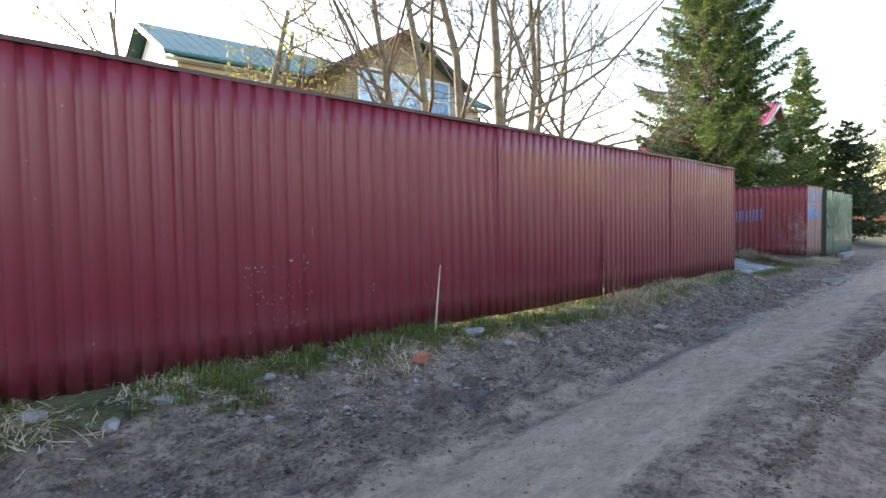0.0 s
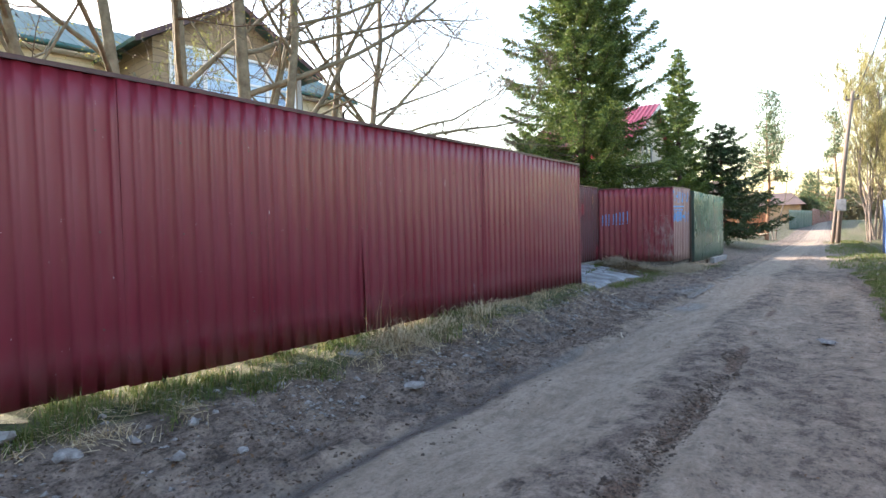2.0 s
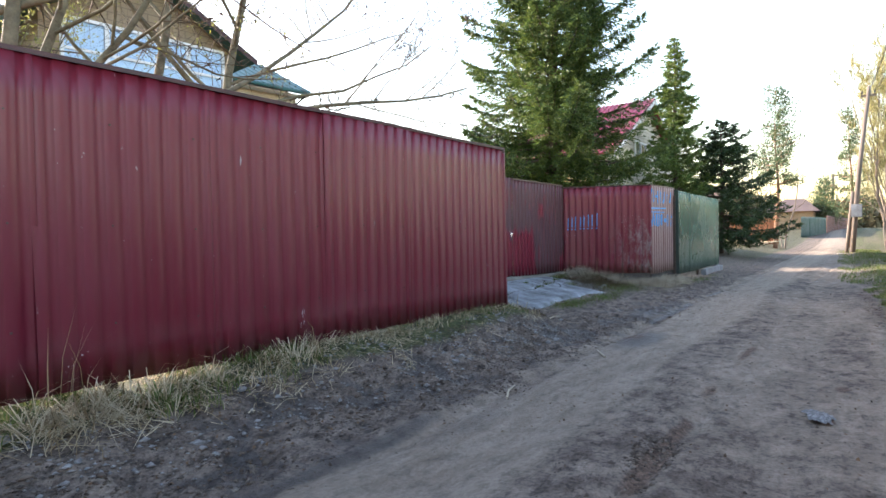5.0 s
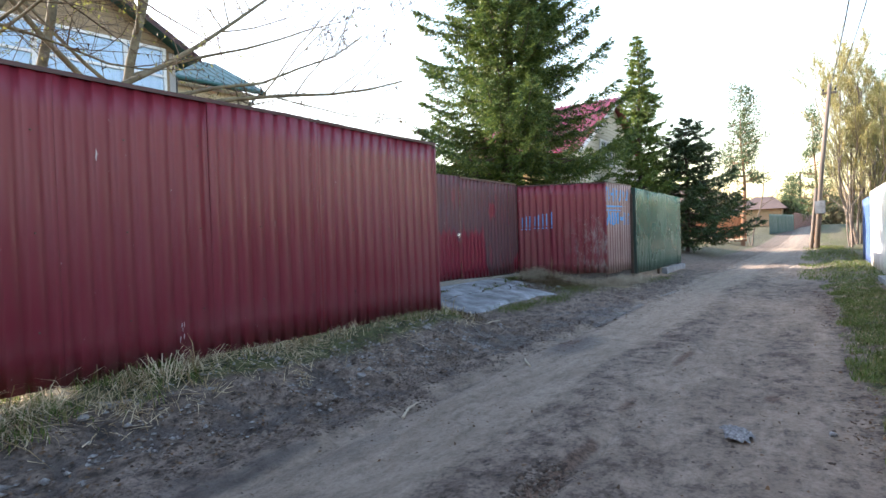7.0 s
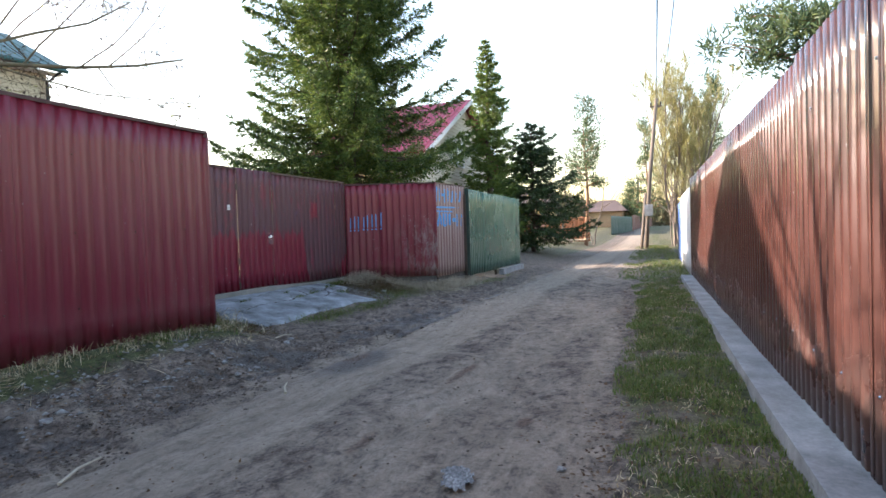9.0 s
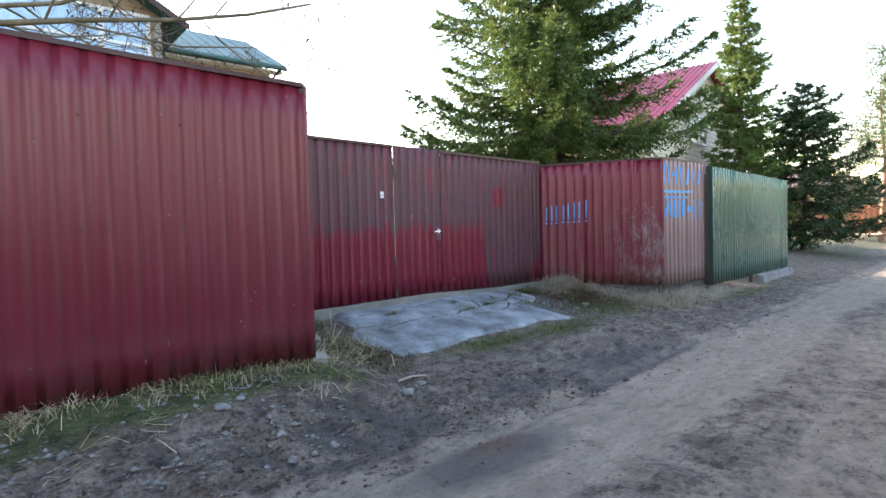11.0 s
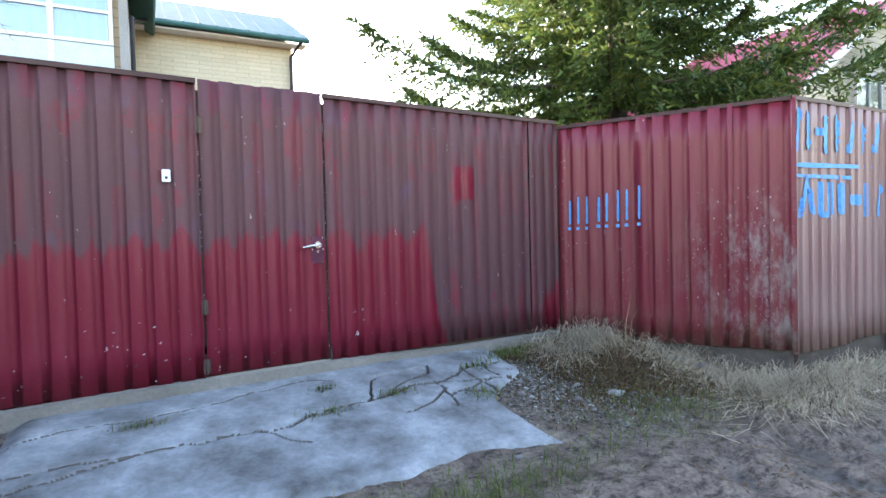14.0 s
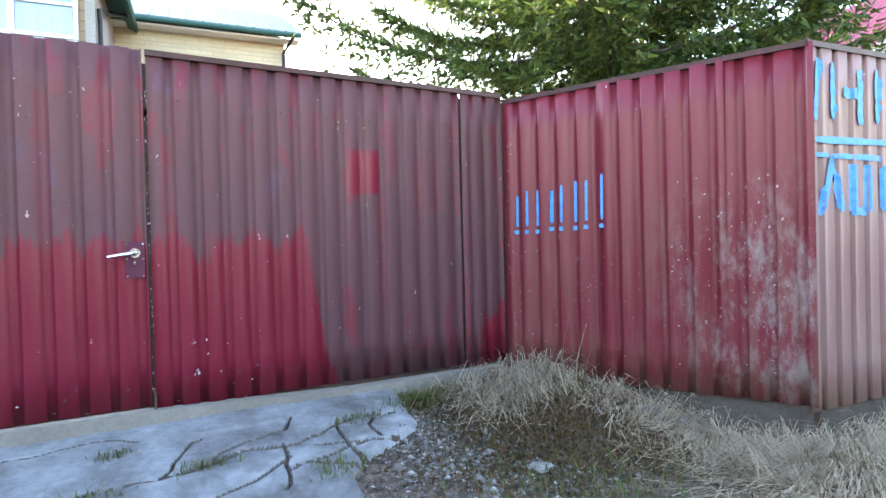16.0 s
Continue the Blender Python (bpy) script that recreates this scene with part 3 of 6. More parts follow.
def profile(u, pitch, depth):
    """Depth of the sheet's face behind its proud bands, at u metres along it."""
    w = (np.asarray(u, float) / pitch) % 1.0
    a, b, c, d = RIB_AT
    return depth * np.where(w < a, 0.0, np.where(w < b, (w - a) / (b - a), np.where(w < c, 1.0, np.where(w < d, (d - w) / (d - c), 0.0))))


def sheet_mesh(name, ribs, height, pitch, depth, mat, seed, lift=0.0, flange=0.03):
    """One profiled steel sheet, 1.5 mm thick: along +x, facing -y, standing on z = 0, slightly wavy, its end edge perhaps bent open."""
    us = np.concatenate([[pitch * (r + f) for f in (0.0, *RIB_AT)] for r in range(ribs)] + [[pitch * ribs, pitch * ribs + flange]])
    zs = np.linspace(0, height, 9)
    U, Zz = np.meshgrid(us, zs, indexing="ij")
    D = profile(U, pitch, depth) + 0.004 * (vnoise(U + seed * 7.3, Zz, 0.45, seed) - 0.5)
    D = D - lift * np.exp(-((U / 0.06) ** 2)) * step(height * 0.55, height * 0.12, Zz)
    Zz = Zz + 0.006 * (vnoise(U + seed * 3.1, Zz * 0, 0.14, seed + 4) - 0.5) * (Zz > height - 0.01)
    front = np.stack((U, D, Zz), -1).reshape(-1, 3)
    back = front + np.array([0, 0.0015, 0])
    n, k = U.shape
    idx = np.arange(n * k).reshape(n, k)
    F = np.stack((idx[:-1, :-1], idx[1:, :-1], idx[1:, 1:], idx[:-1, 1:]), -1).reshape(-1, 4)
    rim = np.concatenate((idx[:, 0], idx[-1, 1:], idx[-2::-1, -1], idx[0, -2:0:-1]))
    nxt = np.roll(rim, -1)
    S = np.stack((nxt, rim, rim + n * k, nxt + n * k), -1)
    return array_mesh(name, np.concatenate((front, back)), np.concatenate((F, F[:, ::-1] + n * k, S)), mat)


def sheet_run(owner, p0, p1, z0, z1, mat, pitch=0.1375, depth=RIB, ribs=8, bent=None, seed=1, drop=0.0):
    """Sheets side by side from p0 to p1 in the plan; they face to the right of that way. Each is a part of the owner."""
    p0, p1 = Vector((*p0, 0)), Vector((*p1, 0))
    way, length = (p1 - p0).normalized(), (p1 - p0).length
    ang = math.degrees(math.atan2(way.y, way.x))
    total = max(1, round(length / pitch))
    real = length / total
    kinds, done, k = {}, 0, 0
    while done < total:
        cnt = min(ribs, total - done)
        key = (cnt, k % 3, k == bent)
        if key not in kinds:
            kinds[key] = sheet_mesh("sheet", cnt, z1 - z0, real, depth, mat, seed + k % 3, 0.035 if k == bent else 0.0)
        at = p0 + way * (done * real)
        dz = 0.008 * math.sin(2.3 * k + seed) + drop * done / total
        part("sheet", kinds[key], owner, "", pose(at.x, at.y, z0 + dz, 0.25 * math.sin(1.7 * k), 0, ang + 0.15 * math.sin(2.9 * k)))
        done, k = done + cnt, k + 1
    return way, length, ang


def rail(owner, name, p0, p1, z, mat, half=0.02, high=0.035, back=0.0, label="", sag=0.0):
    """A bar along the top or the back of a fence; back: metres behind its face."""
    p0, p1 = Vector((*p0, 0)), Vector((*p1, 0))
    way = p1 - p0
    n = max(2, int(way.length / 1.1))
    side = Vector((-way.y, way.x, 0)).normalized()
    B = Build()
    ring = []
    for k in range(n + 1):
        c = p0 + way * (k / n) + side * back
        dz = z + sag * math.sin(3.1 * k) + 0.004 * math.sin(7.7 * k)
        ring.append([tuple(c - side * half + Vector((0, 0, dz))), tuple(c + side * half + Vector((0, 0, dz))),
                     tuple(c + side * half + Vector((0, 0, dz + high))), tuple(c - side * half + Vector((0, 0, dz + high)))])
    for a, b in zip(ring, ring[1:]):
        for i in range(4):
            j = (i + 1) % 4
            B.quad(a[i], b[i], b[j], a[j])
    B.quad(*reversed(ring[0])).quad(*ring[-1])
    return part(name, B.mesh(name, mat), owner, label)


def posts(owner, p0, p1, top, every, mat, back=0.06, half=0.03):
    p0, p1 = Vector((*p0, 0)), Vector((*p1, 0))
    way = p1 - p0
    side = Vector((-way.y, way.x, 0)).normalized()
    n = max(1, round(way.length / every))
    me = Build().box(-half, half, -half, half, -0.5, top).mesh("post", mat)
    for k in range(n + 1):
        c = p0 + way * (k / n) + side * back
        part("post", me, owner, "", pose(c.x, c.y, 0, 0, 0, math.degrees(math.atan2(way.y, way.x))))


def screws(owner, p0, p1, heights, mat, pitch=0.55, proud=0.003):
    """Small roofing screws in rows."""
    p0, p1 = Vector((*p0, 0)), Vector((*p1, 0))
    way = (p1 - p0)
    side = Vector((way.y, -way.x, 0)).normalized()
    B = Build()
    n = int(way.length / pitch)
    for k in range(n):
        for z in heights:
            c = p0 + way * ((k + 0.4) / n) + side * proud + Vector((0, 0, z + 0.02 * math.sin(5 * k)))
            B.tube([c, c + side * 0.006], [0.008, 0.006], 6)
    return tagged(part("screws", B.mesh("screws", mat), owner), "rows of small painted fixing screws", kind="stuff")


FE = (12.20, 3.65)           # end of the long fence
RETURN = (13.12, 5.28)       # where the gate line begins
GATE_Y = 5.29
BOOTH_IN = (17.56, 5.27)
BOOTH = (18.32, 3.59)
BOOTH_R = (19.78, 3.47)
GREEN_R = (24.7, 3.42)
long_fence = thing("metal_fence", "long wine red profiled steel fence with a dark cap", "fence")
start = (-11.77, 3.95 + 0.026 * 11.77)
sheet_run(long_fence, start, FE, 0.205, 2.255, RED, bent=17, drop=0.035)
rail(long_fence, "top_cap", start, FE, 2.262, CAP, 0.022, 0.03, 0.012, "thin dark brown cap strip", 0.006)
rail(long_fence, "back_rail", start, FE, 0.7, STEEL, 0.02, 0.04, 0.045)
rail(long_fence, "back_rail", start, FE, 1.9, STEEL, 0.02, 0.04, 0.045)
posts(long_fence, start, FE, 2.2, 2.5, STEEL, 0.1)
screws(long_fence, start, FE, (0.62, 1.25, 1.9), STEEL)

return_fence = thing("metal_fence", "short return of brown-red overpainted steel sheets", "fence")
sheet_run(return_fence, FE, RETURN, 0.22, 2.23, RETURN_PAINT, depth=GATE_RIB, seed=5)
rail(return_fence, "top_cap", FE, RETURN, 2.225, CAP, 0.02, 0.03, 0.012)
posts(return_fence, FE, RETURN, 2.1, 1.8, STEEL, 0.1)

zs = np.linspace(0, 1.96, 34)
us = np.linspace(0, 1, 7)
U, Zc = np.meshgrid(us, zs, indexing="ij")
dent = 0.055 * vnoise(U * 1.2 + 3, Zc, 0.22, 301) + 0.03 * vnoise(U + 3, Zc, 0.09, 302) + 0.03 * np.sin(math.pi * U)
idx = np.arange(U.size).reshape(U.shape)
F = np.stack((idx[:-1, :-1], idx[1:, :-1], idx[1:, 1:], idx[:-1, 1:]), -1).reshape(-1, 4)
V = np.stack((13.035 + 0.11 * U + 0.75 * dent, 5.135 + 0.14 * U - 0.75 * dent, 0.27 + Zc), -1).reshape(-1, 3)
part("crumpled_edge", array_mesh("crumpled_edge", np.concatenate((V, V + np.array([-0.004, 0.004, 0]))), np.concatenate((F, F[:, ::-1] + len(V))), GATE), return_fence, "dented folded edge strip")

booth_fence = thing("metal_fence", "faded scraped red steel sheets with blue spray marks", "fence")
sheet_run(booth_fence, BOOTH_IN, BOOTH, 0.275, 2.195, WORN, depth=GATE_RIB, ribs=5, seed=9, drop=-0.02)
sheet_run(booth_fence, BOOTH, BOOTH_R, 0.24, 2.175, FADED, depth=GATE_RIB, ribs=6, seed=12, drop=0.02)
rail(booth_fence, "top_cap", BOOTH_IN, BOOTH, 2.165, CAP, 0.02, 0.03, 0.012)
rail(booth_fence, "top_cap", BOOTH, BOOTH_R, 2.17, CAP, 0.02, 0.03, 0.012)
posts(booth_fence, BOOTH_IN, BOOTH, 2.1, 1.7, STEEL, 0.1)
# dark strips added to give the gap under the sheets its shade
rail(booth_fence, "gap_strip", BOOTH_IN, BOOTH, 0.02, DARK_FILL, 0.015, 0.36, 0.05, "dark strip added behind the gap under the sheets")
rail(booth_fence, "gap_strip", BOOTH, BOOTH_R, 0.0, DARK_FILL, 0.015, 0.34, 0.05, "dark strip added behind the gap under the sheets")

green_fence = thing("metal_fence", "glossy green profiled steel fence on a concrete footing", "fence")
GL = (19.80, 3.36)
sheet_run(green_fence, GL, GREEN_R, 0.14, 2.12, GREEN, seed=15)
B = Build().box(0, 0.012, 0, 0.16, 0, 2.0)
part("edge_flashing", B.mesh("edge_flashing", GREEN_EDGE), green_fence, "dark green folded edge", pose(GL[0] - 0.012, GL[1], 0.14))
part("footing", Build().box(0, GREEN_R[0] - GL[0] - 2.6, -0.05, 0.08, -0.3, 0.0).mesh("footing", PLINTH), green_fence, "grey concrete footing", pose(GL[0] + 2.6, GL[1], 0.115))
posts(green_fence, GL, GREEN_R, 2.0, 2.4, STEEL, 0.1)
sheet_run(green_fence, GREEN_R, (GREEN_R[0] + 0.2, 14.0), 0.14, 2.12, GREEN, seed=16)

right_fence = thing("metal_fence", "glossy brown profiled steel fence on a concrete plinth", "fence")
R1, R0 = (20.6, -1.93 + 0.03 * 20.6), (-12.0, -1.93 - 0.03 * 12.0)
sheet_run(right_fence, R1, R0, 0.09, 2.10, BROWN, 0.115, 0.022, 10, seed=21)
posts(right_fence, R1, R0, 2.0, 2.5, STEEL, 0.1)
screws(right_fence, R1, R0, (0.45, 1.75), CHROME, 0.46)
rail(right_fence, "plinth", (R1[0], R1[1] + 0.09), (R0[0], R0[1] + 0.09), -0.25, PLINTH, 0.12, 0.34, 0.0, "rough cast concrete plinth", 0.004)

def chip_marks(owner, p0, p1, rows, seed, depth=RIB, base=(0, 0)):
    """Pale chips and scratches on a sheet: metres along it, height, spread of both, how many, width, height. base: the owner's place."""
    rnd = random.Random(seed)
    B = Build()
    p0, p1 = Vector((p0[0] - base[0], p0[1] - base[1], 0)), Vector((p1[0] - base[0], p1[1] - base[1], 0))
    u, length = (p1 - p0).normalized(), (p1 - p0).length
    side = Vector((u.y, -u.x, 0))
    pitch = length / round(length / 0.1375)
    for s0, z, sx, sz, cnt, w, h in rows:
        for _ in range(cnt):
            s, pz = s0 + rnd.uniform(-sx, sx), z + rnd.uniform(-sz, sz)
            c = p0 + u * s - side * (float(profile(s, pitch, depth)) - 0.007) + Vector((0, 0, pz))
            a, b = w * rnd.uniform(0.25, 1.0) / 2, h * rnd.uniform(0.25, 1.0) / 2
            k = rnd.uniform(-0.4, 0.4) * a
            B.quad(c - u * a - Vector((0, 0, b * 0.6)), c + u * k - Vector((0, 0, b)), c + u * a + Vector((0, 0, b * 0.3)), c - u * k + Vector((0, 0, b)))
    return tagged(part("paint_chips", B.mesh("paint_chips", CHIP), owner), "pale paint chips and scratches", kind="stuff")


CHIP = speckled("bare_chipped_metal", [(0.33, 0.24, 0.26), (0.52, 0.46, 0.47)], 40.0, 0.6, 0.1, 0.001)
chip_marks(long_fence, start, FE, [(x + 11.77, *r) for x, *r in ((2.15, 0.72, 0.28, 0.28, 60, 0.016, 0.018), (2.45, 1.20, 0.004, 0.02, 2, 0.012, 0.12), (3.05, 0.68, 0.015, 0.03, 5, 0.02, 0.025), (5.913, 1.40, 0.003, 0.01, 2, 0.009, 0.07), (8.346, 1.76, 0.003, 0.01, 2, 0.016, 0.12),
                        (9.787, 1.29, 0.003, 0.01, 2, 0.010, 0.09), (4.2, 1.0, 2.5, 0.6, 30, 0.010, 0.012), (9.5, 1.2, 2.4, 0.8, 30, 0.007, 0.010), (11.9, 0.6, 0.25, 0.25, 18, 0.014, 0.014), (8.9, 0.45, 0.02, 0.08, 6, 0.012, 0.05), (7.15, 0.42, 0.12, 0.08, 12, 0.014, 0.012))], 3)
chip_marks(booth_fence, BOOTH_IN, BOOTH, ((0.9, 0.75, 0.85, 0.38, 130, 0.012, 0.010), (1.45, 1.1, 0.3, 0.45, 60, 0.016, 0.018), (0.05, 1.2, 0.02, 0.8, 24, 0.010, 0.02), (1.2, 1.9, 0.6, 0.25, 10, 0.008, 0.008)), 4, GATE_RIB)

# ---------------------------------------------------------------- gate with its door
gate = thing("metal_gate", "red steel gate with a wicket door, upper half brushed brown", "gate", at=(13.12, GATE_Y, 0))


def leaf(name, x0, x1, z0, z1, seed, owner, label=""):
    n = round((x1 - x0) / 0.1375)
    me = sheet_mesh(name, n, z1 - z0, (x1 - x0 - 0.012) / n, GATE_RIB, GATE, seed, 0.0, 0.0005)
    return part(name, me, owner, label, pose(x0 - 13.12, 0, z0))


leaf("fixed_leaf", 13.12, 14.458, 0.345, 2.225, 31, gate)
door = leaf("wicket_door", 14.462, 15.285, 0.36, 2.245, 32, gate, "narrow wicket door in the gate")
leaf("gate_leaf", 15.292, 17.215, 0.335, 2.225, 33, gate)
leaf("filler_sheet", 17.222, 17.57, 0.32, 2.215, 34, gate)
for a, b in ((13.10, 14.45), (15.29, 17.56)):
    part("top_cap", Build().box(a - 13.12, b - 13.12, -0.012, 0.03, 2.215, 2.245).mesh("top_cap", CAP), gate)
# bottom board and last two uprights are added to block light through gaps
part("frame_and_gap_bar", Build().box(0, 4.42, 0.03, 0.07, 0.5, 0.54).box(0, 4.42, 0.03, 0.07, 1.9, 1.94).box(0, 4.42, 0.045, 0.07, 0.15, 0.36).box(1.30, 1.36, 0.03, 0.08, 0.15, 2.18).box(2.14, 2.2, 0.03, 0.08, 0.3, 2.18).box(0.0, 0.06, 0.03, 0.08, 0.1, 2.18).box(4.06, 4.14, 0.03, 0.08, 0.2, 2.18).box(4.40, 4.50, 0.02, 0.10, 0.1, 2.18).mesh("frame_and_gap_bar", STEEL), gate)
# the door's children: plate, handle, lock
plate = part("lock_plate", Build().box(-0.045, 0.045, -0.004, 0.0, -0.13, 0.06).mesh("lock_plate", LOCK), door, "purple lock plate with bolts", pose(15.215 - 14.462, 0.0, 1.173 - 0.36))
hp = pose(15.215 - 14.462, 0.0, 1.173 - 0.36)
part("rosette", Build().tube([(0, -0.004, 0), (0, -0.016, 0)], [0.027, 0.025], 20).mesh("rosette", CHROME), door, "round white-metal rosette", hp)
part("handle", Build().tube([(0, -0.014, 0), (0, -0.040, 0), (-0.012, -0.050, 0), (-0.06, -0.052, -0.006), (-0.125, -0.05, -0.016)], [0.010, 0.010, 0.010, 0.0095, 0.008], 10).mesh("handle", CHROME), door, "satin chrome lever handle", hp)
part("keyhole", Build().tube([(0, -0.004, -0.05), (0, -0.012, -0.05)], [0.010, 0.009], 12).mesh("keyhole", CHROME), door, "", hp)
bolt = Build().tube([(0, -0.004, 0), (0, -0.009, 0)], [0.006, 0.005], 8).mesh("bolt", CHROME)
for dx, dz in ((-0.038, 0.048), (0.036, 0.048), (-0.038, -0.03), (0.036, -0.03), (-0.036, -0.12), (0.036, -0.12)):
    part("bolt", bolt, door, "", hp @ Matrix.Translation((dx, 0, dz)))
HB = Build().tube([(0, -0.008, -0.05), (0, -0.008, 0.05)], [0.009, 0.009], 8).box(-0.02, 0.02, -0.006, 0.0, -0.045, 0.045)
chip_marks(gate, (13.12, GATE_Y), (17.56, GATE_Y), ((1.34, 1.2, 0.012, 0.85, 46, 0.010, 0.018), (2.17, 1.2, 0.012, 0.85, 60, 0.010, 0.02), (2.2, 0.55, 2.1, 0.2, 60, 0.016, 0.010), (2.2, 1.5, 2.1, 0.65, 70, 0.007, 0.010), (0.75, 0.6, 0.5, 0.2, 16, 0.03, 0.014), (2.4, 0.62, 0.08, 0.12, 10, 0.03, 0.03), (3.3, 1.9, 0.1, 0.1, 6, 0.012, 0.03)), 5, GATE_RIB, (13.12, GATE_Y))
screws(gate, (0, 0), (4.42, 0), (0.47, 1.26, 1.98), STEEL, 0.1375 * 2, -0.002)
hinge = HB.mesh("hinge", STEEL)
for z in (0.42, 1.95, 0.8):
    part("hinge", hinge, gate, "", pose(14.458 - 13.12, 0.0, z))
rod = Build().tube([(0, 0, 0), (0, 0, 0.22)], [0.006, 0.006], 8)
part("drop_bolt", rod.mesh("drop_bolt", STEEL), gate, "rusty steel drop bolt", pose(15.29 - 13.12, -0.02, 0.215))
bell = thing("doorbell", "small white plastic doorbell button on the gate", "doorbell", at=(14.262, GATE_Y, 1.627))
BB = Build()
BB.prism([(-0.024, -0.034), (-0.02, -0.038), (0.02, -0.038), (0.024, -0.034), (0.024, 0.034), (0.02, 0.038), (-0.02, 0.038), (-0.024, 0.034)], -0.018, 0.0)
part("housing", BB.mesh("housing", WHITE), bell)
part("button", Build().tube([(0, -0.018, -0.012), (0, -0.023, -0.012)], [0.009, 0.008], 14).mesh("button", BLACK), bell, "dark round push button")

# ---------------------------------------------------------------- spray marks
def on_panel(p0, p1, s, z, proud=0.004):
    """A place on a sheet face, s metres from p0 along it."""
    p0, p1 = Vector((*p0, 0)), Vector((*p1, 0))
    way = (p1 - p0).normalized()
    length = (p1 - p0).length
    pitch = length / max(1, round(length / 0.1375))
    side = Vector((way.y, -way.x, 0))
    return p0 + way * s + side * (proud + 0.004 - float(profile(s, pitch, GATE_RIB))) + Vector((0, 0, z))


def stroke(owner, p0, p1, s0, z0, s1, z1, width, seed):
    """A sprayed line that follows the ribs, with uneven edges."""
    n = 10
    rnd = random.Random(seed)
    B = Build()
    cols = 5
    grid = []
    for k in range(n + 1):
        f = k / n
        w = width * (0.8 + 0.35 * rnd.random()) * (0.7 if k in (0, n) else 1)
        row = []
        for c in range(cols):
            ds, dz = s1 - s0, z1 - z0
            ln = math.hypot(ds, dz) or 1
            o = (c / (cols - 1) - 0.5) * w
            row.append(on_panel(p0, p1, s0 + ds * f + o * dz / ln, z0 + dz * f - o * ds / ln))
        grid.append(row)
    for k in range(n):
        for c in range(cols - 1):
            B.quad(grid[k][c], grid[k][c + 1], grid[k + 1][c + 1], grid[k + 1][c])
    return part("spray_stroke", B.mesh("spray_stroke", SPRAY), owner, "light blue sprayed stroke")


MARKS = ((0.10, 1.285, 1.50), (0.185, 1.285, 1.53), (0.26, 1.285, 1.53), (0.37, 1.30, 1.52), (0.445, 1.30, 1.55), (0.54, 1.30, 1.57), (0.62, 1.305, 1.57), (0.725, 1.31, 1.60))
for k, (s, a, b) in enumerate(MARKS):
    stroke(booth_fence, BOOTH_IN, BOOTH, s, a, s + 0.004, b, 0.020, k)
    stroke(booth_fence, BOOTH_IN, BOOTH, s - 0.004, a - 0.055, s - 0.004, a - 0.027, 0.030, 30 + k)
# unreadable block writing on the face towards the road: two rows of bars
for k, (s, a, t2, b, w) in enumerate(((0.07, 1.78, 0.10, 2.12, 0.06), (0.22, 1.80, 0.22, 2.10, 0.07), (0.30, 1.95, 0.42, 1.95, 0.06), (0.45, 1.78, 0.45, 2.08, 0.06), (0.62, 1.80, 0.62, 2.10, 0.07), (0.80, 1.80, 0.86, 2.06, 0.06),
                                      (1.02, 1.80, 1.02, 2.06, 0.07), (1.2, 1.82, 1.26, 2.08, 0.06), (0.05, 1.68, 1.3, 1.70, 0.035), (0.05, 1.60, 0.9, 1.60, 0.03), (0.10, 1.28, 0.20, 1.60, 0.05), (0.20, 1.60, 0.28, 1.30, 0.05), (0.38, 1.30, 0.38, 1.56, 0.06), (0.52, 1.30, 0.52, 1.56, 0.06),
                                      (0.38, 1.30, 0.52, 1.30, 0.05), (0.68, 1.30, 0.68, 1.56, 0.07), (0.80, 1.42, 0.98, 1.42, 0.09), (1.05, 1.28, 1.05, 1.56, 0.07), (1.25, 1.28, 1.30, 1.56, 0.07))):
    stroke(booth_fence, BOOTH, BOOTH_R, s, a, t2, b, w, 60 + k)

